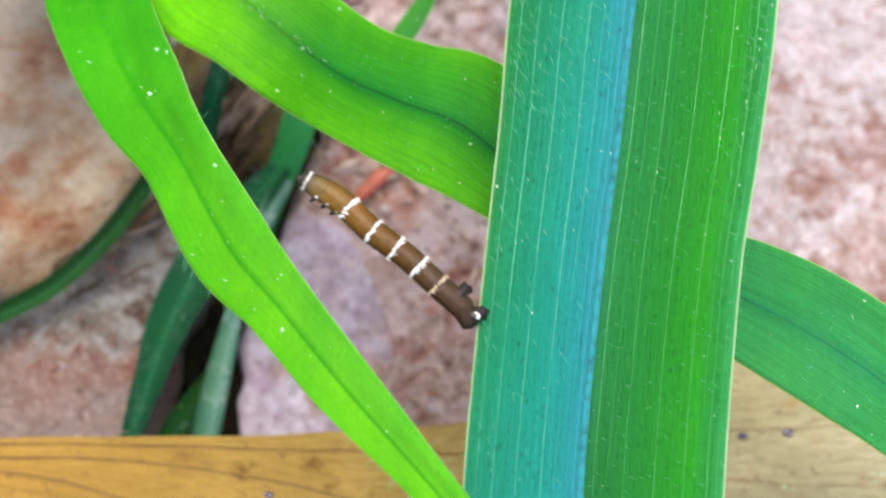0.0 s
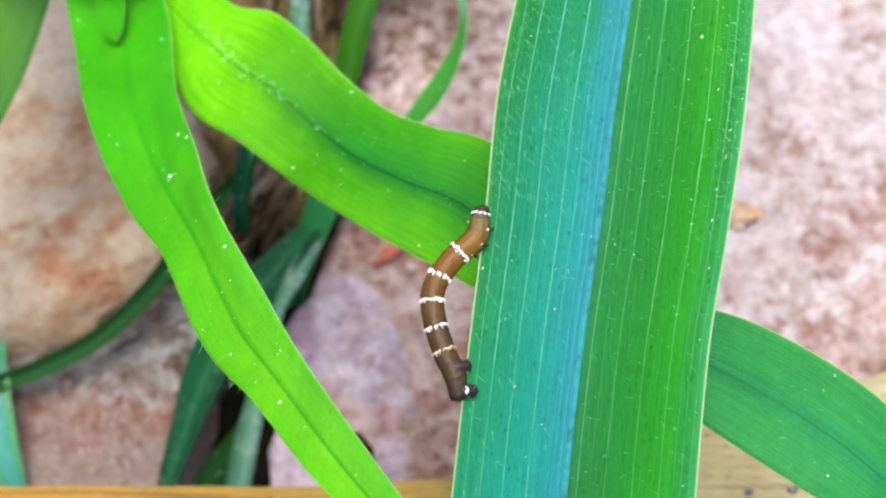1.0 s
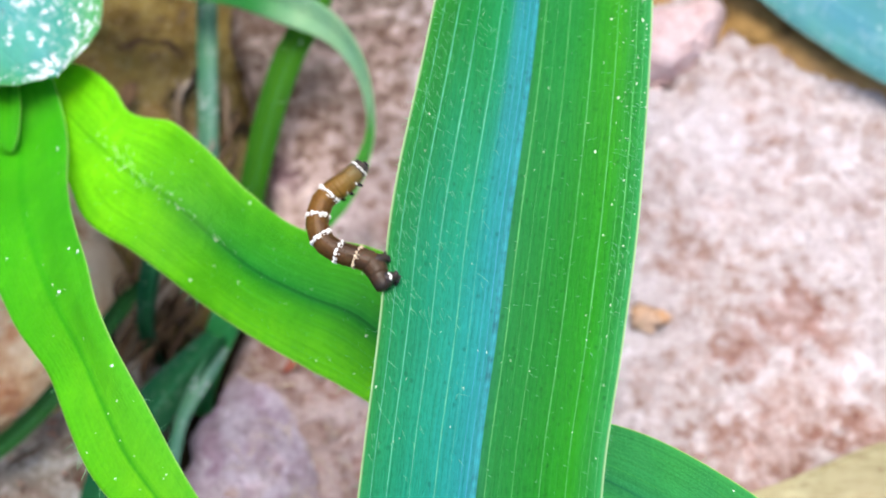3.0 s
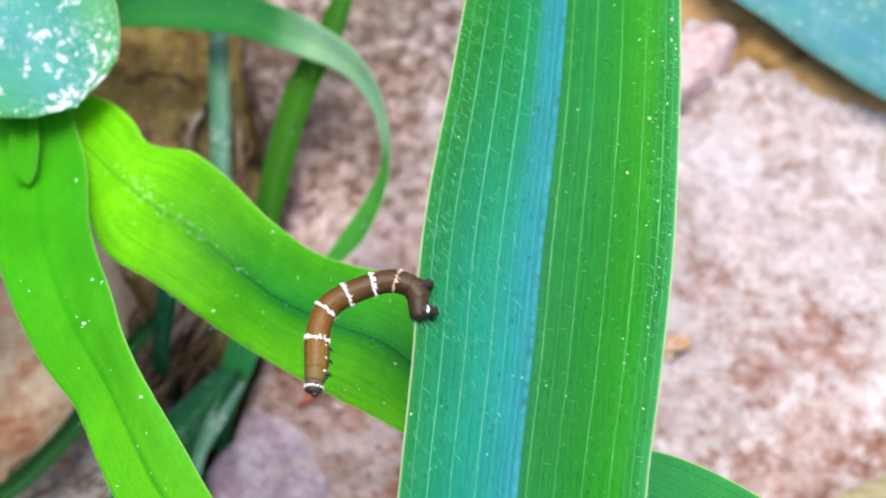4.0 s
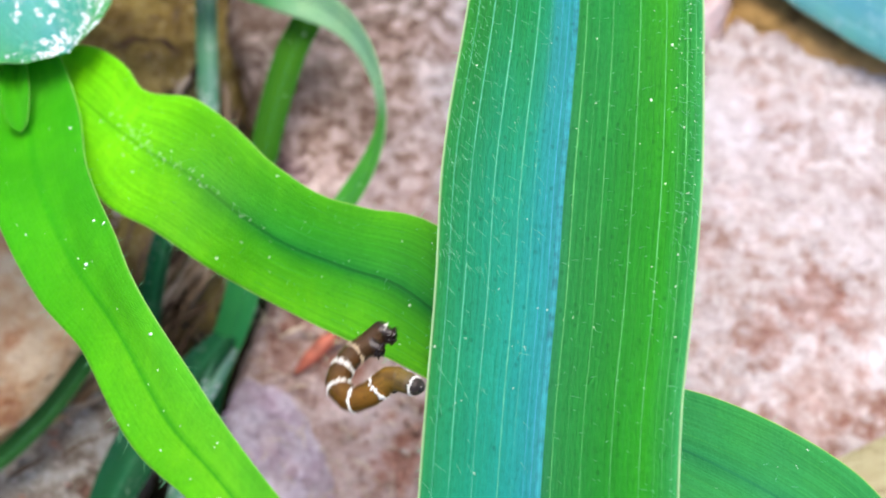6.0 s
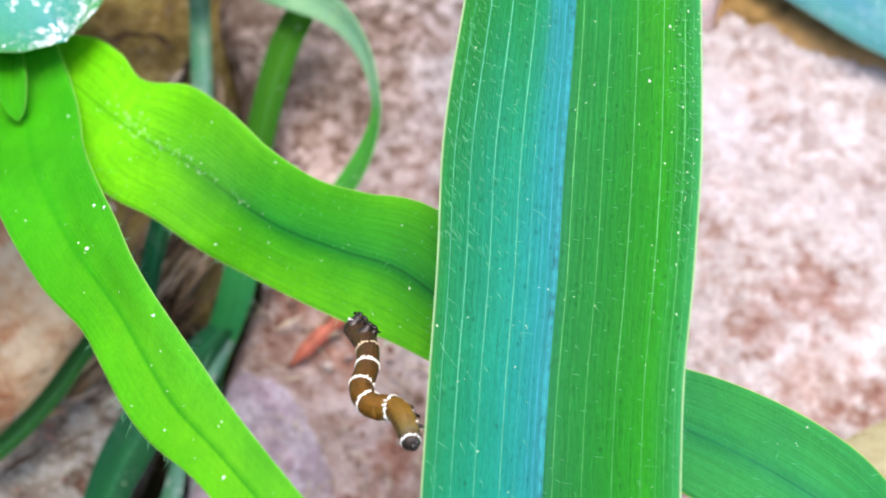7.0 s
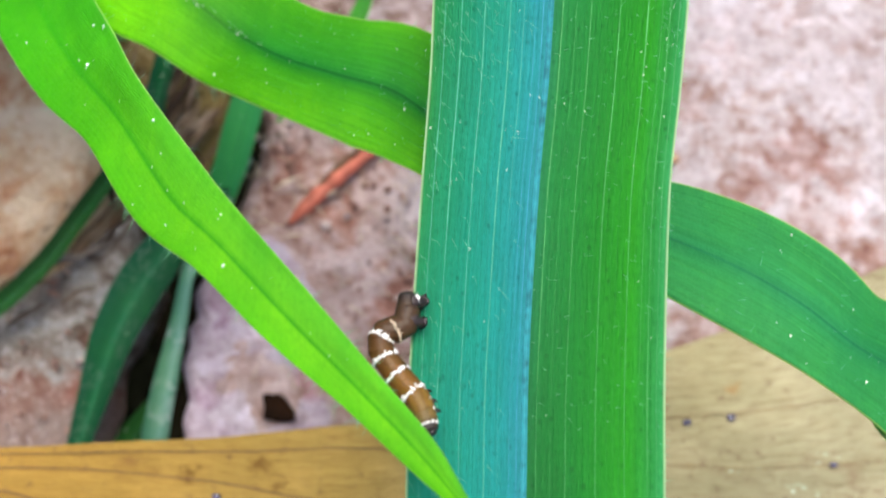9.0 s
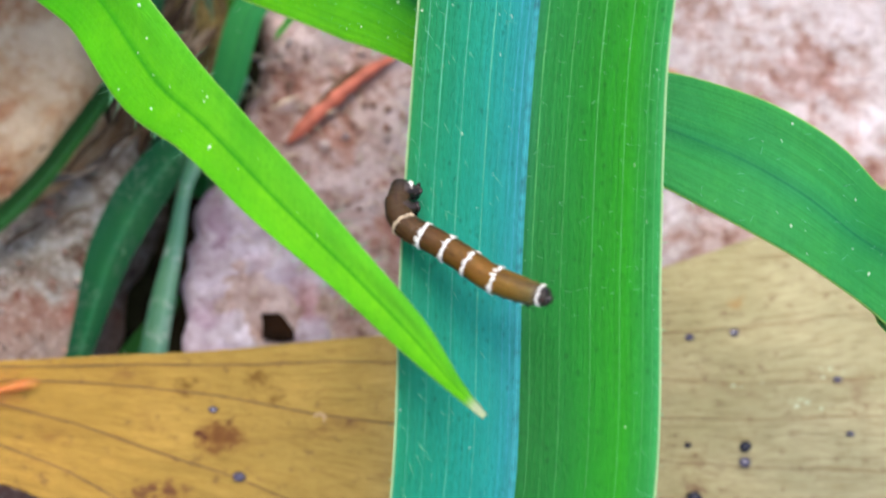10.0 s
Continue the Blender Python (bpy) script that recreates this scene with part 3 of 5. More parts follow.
def ribbon(name, rows, mat, parent=None, label="", fold=0.8, bank=0.0, ripple=0.3, seed=0, n=90, across=16, thick=0.16, apex=0.0):
    pts, up, t = ribbon_shape(rows, fold, bank, ripple, seed, n, across, apex)
    k = across + 1
    top = pts.reshape(-1, 3)
    low = (pts - up[:, None, :] * thick).reshape(-1, 3)
    verts = np.concatenate([top, low]) * MM
    faces, uvs = [], []
    U, V = np.tile(np.linspace(0, 1, k), n), np.repeat(t, k)
    o = n * k
    for i in range(n - 1):
        for j in range(across):
            a = i * k + j
            faces.append((a, a + 1, a + k + 1, a + k))
            faces.append((o + a, o + a + k, o + a + k + 1, o + a + 1))
        a, b = i * k, i * k + across
        faces.append((a, a + k, o + a + k, o + a))
        faces.append((b, o + b, o + b + k, b + k))
    ob = solid(name, verts, faces, mat, parent, label)
    lay = ob.data.uv_layers.new(name="UVMap")
    idx = np.array([x for f in faces for x in f]) % o
    lay.data.foreach_set("uv", np.c_[U[idx], V[idx]].astype(np.float32).ravel())
    return ob


def tube_mesh(rows, sides=10):
    """Verts and faces of a round tube; rows are x, y, z, radius in millimetres."""
    p = np.array(rows, float)
    tan = np.gradient(p[:, :3], axis=0)
    tan /= np.linalg.norm(tan, axis=1, keepdims=True)
    ref = np.array((0.31, 0.2, 0.93))
    a = np.cross(tan, ref)
    a /= np.linalg.norm(a, axis=1, keepdims=True)
    b = np.cross(tan, a)
    verts, faces = [], []
    for i, r in enumerate(p):
        for s in range(sides):
            f = 2 * math.pi * s / sides
            verts.append((r[:3] + (a[i] * math.cos(f) + b[i] * math.sin(f)) * r[3]) * MM)
    for i in range(len(p) - 1):
        for s in range(sides):
            q = (s + 1) % sides
            faces.append((i * sides + s, i * sides + q, (i + 1) * sides + q, (i + 1) * sides + s))
    faces.append(tuple(range(sides))[::-1])
    faces.append(tuple((len(p) - 1) * sides + s for s in range(sides)))
    return verts, faces


def tube(name, rows, mat, parent=None, label="", n=0, sides=10):
    if n:
        rows = curve(rows, n)[0]
    v, f = tube_mesh(rows, sides)
    return solid(name, v, f, mat, parent, label)


def blob_mesh(center, radii, seg=10, rings=7, lump=0.0, seed=0):
    verts, faces = [], []
    for i in range(rings + 1):
        a = math.pi * i / rings
        for s in range(seg):
            b = 2 * math.pi * s / seg
            d = Vector((math.sin(a) * math.cos(b), math.sin(a) * math.sin(b), math.cos(a)))
            g = 1 + lump * noise.noise(d * 1.7 + Vector((seed, seed * 2.3, 0)))
            verts.append([(center[j] + d[j] * radii[j] * g) * MM for j in range(3)])
    for i in range(rings):
        for s in range(seg):
            q = (s + 1) % seg
            faces.append((i * seg + s, (i + 1) * seg + s, (i + 1) * seg + q, i * seg + q))
    return verts, faces


def joined(pieces):
    verts, faces = [], []
    for v, f in pieces:
        o = len(verts)
        verts.extend(v)
        faces.extend([tuple(i + o for i in g) for g in f])
    return verts, faces


# ---- ground and stones ----
def ground_sheet():
    """One soil sheet to the horizon, lumpy near the plants."""
    near = np.linspace(-140, 140, 113)
    far = np.array([-400000, -60000, -8000, -1500, -400, -220])
    g = np.r_[far, near, -far[::-1]]
    n = len(g)
    verts = []
    for y in g:
        for x in g:
            z = -8.0
            if abs(x) < 150 and abs(y) < 150:
                z += 2.2 * noise.fractal(Vector((x * 0.09, y * 0.09, 3.0)), 0.8, 2.0, 5)
            verts.append((x * MM, y * MM, z * MM))
    faces = [(i * n + j, i * n + j + 1, (i + 1) * n + j + 1, (i + 1) * n + j) for i in range(n - 1) for j in range(n - 1)]
    return tagged(solid("ground", verts, faces, SOIL), "bare soil between pale stones, near-black for the shade of the gaps", "soil", kind="structure")


def stone(name, corners, mat, label, top=0.0, edge=2.5, depth=12.0, step=0.9, rough=1.0, seed=1, tilt=(0.0, 0.0), pits=(), ragged=0.9):
    """A weathered flat stone with that outline in plan, rounded at its rim."""
    p = np.array(corners, float)
    for _ in range(2):
        q = np.roll(p, -1, axis=0)
        p = np.stack([p * 0.78 + q * 0.22, p * 0.22 + q * 0.78], 1).reshape(-1, 2)
    lo, hi = p.min(0) - 3, p.max(0) + 3
    xs, ys = np.arange(lo[0], hi[0], step), np.arange(lo[1], hi[1], step)
    X, Y = np.meshgrid(xs, ys)
    g = np.c_[X.ravel(), Y.ravel()]
    wob = np.array([(noise.noise(Vector((x * 0.35, y * 0.35, seed))), noise.noise(Vector((x * 0.35, y * 0.35, seed + 9)))) for x, y in g])
    h = g + wob * ragged
    dist = np.full(len(g), 1e9)
    inside = np.zeros(len(g), bool)
    for a, b in zip(p, np.roll(p, -1, axis=0)):
        e = b - a
        s = np.clip(((h - a) @ e) / (e @ e), 0, 1)
        dist = np.minimum(dist, np.linalg.norm(h - a - s[:, None] * e, axis=1))
        cross = (a[1] > h[:, 1]) != (b[1] > h[:, 1])
        with np.errstate(divide="ignore", invalid="ignore"):
            inside ^= cross & (h[:, 0] < (b[0] - a[0]) * (h[:, 1] - a[1]) / (b[1] - a[1]) + a[0])
    sd = np.where(inside, dist, -dist)
    s = np.clip((sd + 1.0) / (edge + 1.0), 0, 1)
    z = top - depth * (1 - s) ** 2.2
    z += np.array([rough * (0.9 * noise.fractal(Vector((x * 0.10, y * 0.10, seed)), 0.9, 2.0, 3) + 0.35 * noise.fractal(Vector((x * 0.55, y * 0.55, seed)), 0.7, 2.1, 3)) for x, y in g])
    z += g[:, 0] * tilt[0] + g[:, 1] * tilt[1]
    for px, py, r, d in pits:
        z -= d * np.clip(1.25 - np.maximum(abs(g[:, 0] - px) / r, abs(g[:, 1] - py) / (r * 0.8)), 0, 0.25) * 4
    nx = len(xs)
    keep = sd > -1.0 - 1.5 * step
    num = np.cumsum(keep) - 1
    verts = np.c_[g, z][keep] * MM
    faces = []
    for i in range(len(ys) - 1):
        for j in range(nx - 1):
            a = i * nx + j
            f = (a, a + 1, a + nx + 1, a + nx)
            if keep[a] and keep[a + 1] and keep[a + nx] and keep[a + nx + 1]:
                faces.append(tuple(num[x] for x in f))
    return tagged(solid(name, verts, faces, mat), label, "stone")


ground_sheet()
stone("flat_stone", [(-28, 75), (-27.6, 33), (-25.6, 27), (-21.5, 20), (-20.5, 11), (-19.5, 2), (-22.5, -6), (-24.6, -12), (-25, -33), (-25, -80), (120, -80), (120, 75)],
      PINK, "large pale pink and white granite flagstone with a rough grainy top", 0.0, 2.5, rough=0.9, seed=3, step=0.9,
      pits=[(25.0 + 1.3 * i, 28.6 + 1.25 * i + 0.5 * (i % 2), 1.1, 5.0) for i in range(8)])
stone("stone_fragment", [(24.6, 28.4), (27.4, 30.2), (31.0, 34.4), (32.8, 37.2), (30.4, 38.6), (27.0, 37.0), (20, 36), (14, 33), (16, 29)], ROSE, "smaller pale pink granite fragment beside a crack", 2.4, 1.2, 4.0, rough=0.35, seed=8, step=0.5)
tagged(stone("soil_patch", [(33, 34.5), (40, 31.0), (48, 27.5), (64, 22), (120, 11), (120, 75), (2, 75), (3, 40), (14, 36), (24, 37.5), (29, 39.5), (33, 38.5)], EARTH, "patch of loose brown earth under the bluish leaf", 1.3, 3.0, 2.4, rough=0.4, seed=51), "patch of loose brown earth under the bluish leaf", "soil", kind="structure")
stone("mauve_stone", [(-25.6, -15.5), (-24.2, -12), (-21.3, -9.4), (-18.0, -9.2), (-15.2, -11.8), (-12.6, -16.8), (-10.6, -22), (-10.6, -28), (-11.5, -40), (-26.2, -40), (-26.4, -22)], PURPLE, "mauve-grey stone with a dull face and pale flecks", 0.35, 0.7, 12.0,
      ragged=1.3, rough=0.5, seed=5, step=0.45)
stone("buff_stone", [(-62, 48), (-44, 24), (-37, 6), (-34, -4), (-38, -12), (-45, -17.5), (-54, -21.5), (-62, -24), (-100, -34), (-100, 48)], BEIGE, "rounded buff and rust-stained stone among the grass", 2.0, 5.0, rough=1.3, seed=12)
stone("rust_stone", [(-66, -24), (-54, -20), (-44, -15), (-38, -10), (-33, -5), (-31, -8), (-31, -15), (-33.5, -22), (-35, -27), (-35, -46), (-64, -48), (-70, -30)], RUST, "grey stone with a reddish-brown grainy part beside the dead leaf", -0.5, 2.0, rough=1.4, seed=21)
stone("ochre_stone", [(-46, 12), (-36, 4), (-32, -5), (-28, -8), (-25, -3), (-22.5, 8), (-22, 18), (-24, 27), (-25, 40), (-26, 60), (-52, 60)], OCHRE, "ochre-brown earthy stone in shade", -1.6, 2.5, rough=2.2, seed=25)

# ---- the broad blade that the caterpillar sits on ----
MAIN_ROWS = [
    (13.0, 78.0, -7.0, 3.5), (13.0, 74.0, 22.0, 6.5), (12.2, 58.0, 45.0, 10.0), (10.0, 38.0, 56.0, 12.6),
    (9.15, 22.00, 57.52, 13.88, -0.0),
    (8.14, 8.10, 58.38, 14.90, 0.4),
    (7.40, 0.12, 59.67, 15.38, 3.4),
    (6.26, -10.58, 59.90, 16.11, 4.6),
    (5.59, -18.76, 59.71, 15.52, 4.1),
    (4.85, -26.35, 59.14, 14.99, 3.0),
    (4.23, -37.69, 57.87, 14.99, 0.8),
    (3.60, -51.09, 57.46, 14.49, 0.0),
    (0.73, -65.87, 56.25, 12.46, -0.0),
    (1.5, -84.0, 53.0, 11.0), (0.0, -104.0, 46.0, 6.0), (-1.0, -118.0, 38.0, 0.4),
]
blade = thing("broad_grass", "broad green grass blade with a bluish midrib and fine pale veins", "leaf")
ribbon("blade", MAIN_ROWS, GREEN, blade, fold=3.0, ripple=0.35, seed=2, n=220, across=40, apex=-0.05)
mp, mup, mt = ribbon_shape(MAIN_ROWS, 3.0, 0.0, 0.35, 2, 220, 40, -0.05)
ribbon("midrib", [(*(mp[i, 18] * 0.35 + mp[i, 19] * 0.65 + mup[i] * 0.16), 0.36) for i in range(4, 212, 6)], RIB, blade, "pale blue-green sunken midrib", fold=0.12, ripple=0.0, n=160, across=8, thick=0.3)

for u, w in ((0.050, 0.024), (0.114, 0.034), (0.204, 0.034), (0.305, 0.034), (0.360, 0.012), (0.407, 0.018), (0.436, 0.024), (0.515, 0.032), (0.570, 0.010), (0.629, 0.032), (0.743, 0.032), (0.850, 0.032), (0.905, 0.012), (0.934, 0.030), (0.968, 0.022)):
    j = u * 40
    j0 = int(j)
    line = mp[6:214, j0] * (1 - j + j0) + mp[6:214, j0 + 1] * (j - j0)
    rows = []
    for i in range(0, 208):
        swell = 0.75 + 0.5 * noise.noise(Vector((i * 0.10, u * 40.0, 2.0))) + 0.6 * noise.noise(Vector((i * 0.9, u * 40.0, 7.0)))
        swell *= float(np.interp(i, (112, 150), (1.0, 0.45 if u < 0.5 else 0.25)))
        rows.append((*(line[i] + (0.0, 0.0, 0.012 * noise.noise(Vector((i * 0.35, u * 60.0, 4.0))))), w * max(0.25, swell)))
    tube("vein", rows, RIBLINE if 0.38 < u < 0.47 else VEIN if u < 0.5 else GREENVEIN, blade, sides=6)


def hairs_on(name, pts, up, count, seed, parent, where, length=(0.5, 1.3), lean=(0.5, 0.35)):
    """Fine white hairs standing on a leaf; where(rng) gives the place along and across it, from 0 to 1."""
    rng = random.Random(seed)
    pieces = []
    n, k = pts.shape[0], pts.shape[1]
    for _ in range(count):
        a, b = where(rng)
        i, j = min(n - 2, int(a * (n - 1))), b * (k - 1)
        j0 = min(k - 2, int(j))
        p = pts[i, j0] * (1 - j + j0) + pts[i, j0 + 1] * (j - j0)
        q = pts[i + 1, j0] * (1 - j + j0) + pts[i + 1, j0 + 1] * (j - j0)
        p = p + (q - p) * rng.random()
        side = pts[i, j0 + 1] - pts[i, j0]
        side /= np.linalg.norm(side) + 1e-9
        along = (pts[i + 1, j0] - pts[i, j0])
        along /= np.linalg.norm(along) + 1e-9
        L = rng.uniform(*length)
        way = up[i] * rng.uniform(0.15, 0.5) + along * rng.gauss(lean[0], 0.2) + side * rng.gauss(lean[1], 0.22)
        way /= np.linalg.norm(way)
        r = 0.013
        rows = [(*(p + way * L * s + up[i] * 0.12 * math.sin(2.5 * s)), r * (1.05 - s)) for s in (0, 0.5, 1.0)]
        pieces.append(tube_mesh(rows, 4))
    v, f = joined(pieces)
    return tagged(solid(name, v, f, HAIR, parent), kind="stuff")


def margin_hairs(name, pts, up, count, seed, parent, span, sides=(0, 1), length=(0.4, 1.0)):
    rng = random.Random(seed)
    pieces = []
    n, k = pts.shape[0], pts.shape[1]
    for _ in range(count):
        j = (0, k - 1)[rng.choice(sides)]
        i = int(rng.uniform(*span) * (n - 2))
        p = pts[i, j] + (pts[i + 1, j] - pts[i, j]) * rng.random()
        out = pts[i, j] - pts[i, 1 if j == 0 else k - 2]
        out /= np.linalg.norm(out) + 1e-9
        along = pts[i + 1, j] - pts[i, j]
        along /= np.linalg.norm(along) + 1e-9
        way = out * rng.uniform(0.6, 1.0) + along * rng.gauss(0.4, 0.3) + up[i] * rng.gauss(0.1, 0.2)
        way /= np.linalg.norm(way)
        L = rng.uniform(*length)
        pieces.append(tube_mesh([(*(p + way * L * s), 0.013 * (1.05 - s)) for s in (0, 0.5, 1.0)], 4))
    v, f = joined(pieces)
    return tagged(solid(name, v, f, HAIR, parent), kind="stuff")


def specks_on(name, pts, up, count, seed, parent, where, size=(0.05, 0.12), mat=None, lump=0.6):
    rng = random.Random(seed)
    pieces = []
    n, k = pts.shape[0], pts.shape[1]
    for _ in range(count):
        a, b = where(rng)
        i, j = min(n - 2, int(a * (n - 1))), min(k - 2, int(b * (k - 1)))
        f, g = rng.random(), rng.random()
        p = (pts[i, j] * (1 - f) + pts[i + 1, j] * f) * (1 - g) + (pts[i, j + 1] * (1 - f) + pts[i + 1, j + 1] * f) * g
        r = rng.uniform(*size) * (1.6 if rng.random() < 0.08 else 1.0)
        pieces.append(blob_mesh(p + up[i] * r * 0.3, (r * rng.uniform(0.6, 1.6), r * rng.uniform(0.6, 1.6), r * 0.6), 6, 4, lump, rng.random() * 50))
    v, f = joined(pieces)
    return tagged(solid(name, v, f, mat or SPECK, parent), kind="stuff")


hairs_on("hair", mp, mup, 1500, 11, blade, lambda r: (r.choice((r.uniform(0.30, 0.57), r.uniform(0.30, 0.57), r.uniform(0.30, 0.57), r.uniform(0.30, 0.80))), r.choice((r.uniform(0.005, 0.10), r.uniform(0.01, 0.22), r.uniform(0.02, 0.28), r.uniform(0.02, 0.40), r.uniform(0.90, 0.985)))), (0.35, 0.95), (0.65, 0.45))
hairs_on("fine_hair", mp, mup, 420, 15, blade, lambda r: (r.uniform(0.30, 0.66), r.uniform(0.48, 0.98)), (0.15, 0.55), (0.3, 0.6))
margin_hairs("margin_hair", mp, mup, 420, 12, blade, (0.30, 0.8), (0, 1, 1), (0.15, 0.5))
specks_on("dust_speck", mp, mup, 190, 13, blade, lambda r: (r.choice((r.uniform(0.3, 0.6), r.uniform(0.3, 0.8))), r.choice((r.random(), r.random(), r.uniform(0.84, 0.98)))), (0.018, 0.055), None, 1.4)
specks_on("dust_speck", mp, mup, 170, 14, blade, lambda r: (r.gauss(0.43, 0.07), 1 - abs(r.gauss(0.02, 0.07)) - 0.01), (0.018, 0.055), None, 1.6)
specks_on("pale_flake", mp, mup, 7, 16, blade, lambda r: (r.uniform(0.38, 0.46), r.uniform(0.1, 0.5)), (0.07, 0.11), CRUST, 2.0)

# ---- the young grass plant with its two bright leaves ----
plant = thing("grass_plant", "young bright green grass plant with two wide soft leaves", "grass")
LEFT_ROWS = [
    (-41.7, 16.4, 35.0, 4.3), (-38.6, 11.0, 38.0, 7.0),
    (-35.09, 2.49, 38.34, 8.36, -0.0),
    (-31.01, -6.65, 45.59, 7.37, 1.0),
    (-25.97, -15.18, 51.92, 6.62, 12.8),
    (-22.11, -20.40, 55.46, 5.15, 21.2),
    (-17.71, -26.93, 58.59, 5.18, 10.4),
    (-14.33, -30.56, 60.72, 4.10, 7.6),
    (-10.15, -35.19, 61.91, 3.59, 7.9),
    (-6.05, -39.36, 62.22, 2.67, 8.8),
    (-2.53, -43.04, 62.26, 2.03, 2.6),
    (-0.20, -45.92, 62.87, 0.86, 1.4),
    (1.29, -47.50, 63.06, 0.33, 0.7),
]
RIGHT_ROWS = [
    (-37.5, 12.0, 31.0, 3.0),
    (-33.4, 7.0, 36.0, 7.7, 3.6),
    (-30.5, 3.9, 37.5, 8.7, 4.2),
    (-28.1, 1.6, 38.3, 7.6, 4.7),
    (-24.74, -1.31, 39.90, 10.60, 7.3),
    (-21.03, -4.05, 41.60, 10.17, 12.7),
    (-17.21, -7.14, 41.68, 9.33, 16.2),
    (-12.84, -10.68, 44.62, 8.90, 1.3),
    (-8.66, -13.11, 47.01, 9.48, -0.2),
    (-4.22, -15.10, 48.12, 10.24, 1.3),
    (4.34, -22.53, 49.85, 6.01, -4.4),
    (14.37, -26.82, 50.91, 7.84, -0.8),
    (18.19, -29.12, 52.15, 8.08, 5.3),
    (22.00, -31.45, 52.16, 7.97, 3.6),
    (25.81, -33.97, 50.92, 7.18, 3.5),
    (31.54, -35.74, 47.11, 10.10, 1.6),
    (31.0, -36.6, 46.5, 7.2), (38.0, -42.0, 40.0, 5.0), (46.0, -49.0, 31.0, 2.4), (50.0, -53.0, 25.0, 0.3),
]
tube("stem", [(-35.0, 15.0, -9.0, 1.5), (-36.4, 14.0, 8.0, 1.6), (-37.2, 13.0, 22.0, 1.7), (-37.0, 11.5, 31.0, 1.9), (-36.0, 8.0, 36.0, 1.2)], MIDGREEN, plant, "round green stem", 24, 14)
ribbon("leaf", LEFT_ROWS, BRIGHT, plant, "bright green hanging leaf with a pointed tip", fold=0.7, ripple=0.5, seed=4, n=130, across=20)
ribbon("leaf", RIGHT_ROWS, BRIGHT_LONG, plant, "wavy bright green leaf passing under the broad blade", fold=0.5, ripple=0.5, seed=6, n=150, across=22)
ribbon("young_leaf", [(-37.2, 11.0, 35.0, 1.2), (-36.4, 6.6, 38.4, 2.0), (-35.7, 3.6, 39.5, 2.3), (-35.2, 1.6, 39.8, 1.8), (-34.9, 0.5, 39.8, 1.0), (-34.8, 0.1, 39.7, 0.1)], BRIGHT, plant, "small rolled young leaf", fold=0.7, ripple=0.1, n=30, across=8)
lp, lup, lt = ribbon_shape(LEFT_ROWS, 0.7, 0.0, 0.5, 4, 130, 20)
rp, rup, rt = ribbon_shape(RIGHT_ROWS, 0.5, 0.0, 0.5, 6, 150, 22)
specks_on("pale_flake", lp, lup, 8, 29, plant, lambda r: (r.uniform(0.15, 0.7), r.choice((r.uniform(0.05, 0.9), r.uniform(0.82, 0.97)))), (0.05, 0.09), CRUST, 1.6)
specks_on("dust_speck", lp, lup, 40, 21, plant, lambda r: (r.uniform(0.1, 0.85), r.uniform(0.05, 0.97)), (0.02, 0.055), None, 1.4)
specks_on("dust_speck", rp, rup, 75, 22, plant, lambda r: (r.uniform(0.08, 0.85), r.uniform(0.05, 0.97)), (0.025, 0.07))
specks_on("dust_speck", rp, rup, 90, 23, plant, lambda r: (min(0.34, 0.145 + abs(r.gauss(0.0, 0.06))), r.gauss(0.52, 0.022)), (0.015, 0.045), None, 1.8)
specks_on("dust_speck", rp, rup, 28, 27, plant, lambda r: (r.gauss(0.145, 0.012), r.gauss(0.60, 0.025)), (0.02, 0.055), None, 2.0)
hairs_on("fine_hair", rp, rup, 160, 28, plant, lambda r: (r.uniform(0.12, 0.5), r.uniform(0.05, 0.95)), (0.15, 0.45), (0.5, 0.3))
hairs_on("hair", rp, rup, 70, 26, plant, lambda r: (r.uniform(0.58, 0.85), r.uniform(0.03, 0.97)), (0.3, 0.9), (0.3, 0.2))
for u in (0.12, 0.24, 0.36, 0.64, 0.76, 0.88):
    j = int(u * 22)
    tube("vein", [(*rp[i, j], 0.011 + 0.007 * noise.noise(Vector((i * 0.15, u * 40.0, 5.0)))) for i in range(42, 140, 2)], LONGVEIN, plant, sides=6)
margin_hairs("margin_hair", lp, lup, 70, 24, plant, (0.3, 0.9), (0, 1), (0.4, 1.1))
margin_hairs("margin_hair", rp, rup, 60, 25, plant, (0.2, 0.6), (0, 1), (0.3, 0.9))

# ---- other greenery low between the stones ----
wet = thing("waxy_leaf", "blue-green rounded leaf covered with white water droplets", "leaf")
WET_ROWS = [(-62.0, 42.0, 10.0, 4.0), (-56.0, 34.0, 30.0, 10.0), (-50.63, 28.65, 37.8, 16.95), (-43.56, 20.98, 41.8, 18.42), (-38.5, 15.41, 42.3, 18.32), (-35.19, 11.57, 42.1, 15.73), (-33.42, 9.39, 41.8, 13.04), (-32.39, 8.04, 41.5, 10.04), (-31.86, 7.21, 41.1, 6.31), (-31.55, 6.79, 40.8, 2.48), (-31.44, 6.68, 40.7, 0.31)]
ribbon("blade", WET_ROWS, TEAL, wet, fold=0.9, ripple=0.5, seed=9, n=70, across=20, thick=0.3)
wp, wup, wt = ribbon_shape(WET_ROWS, 0.9, 0.0, 0.5, 9, 70, 20)


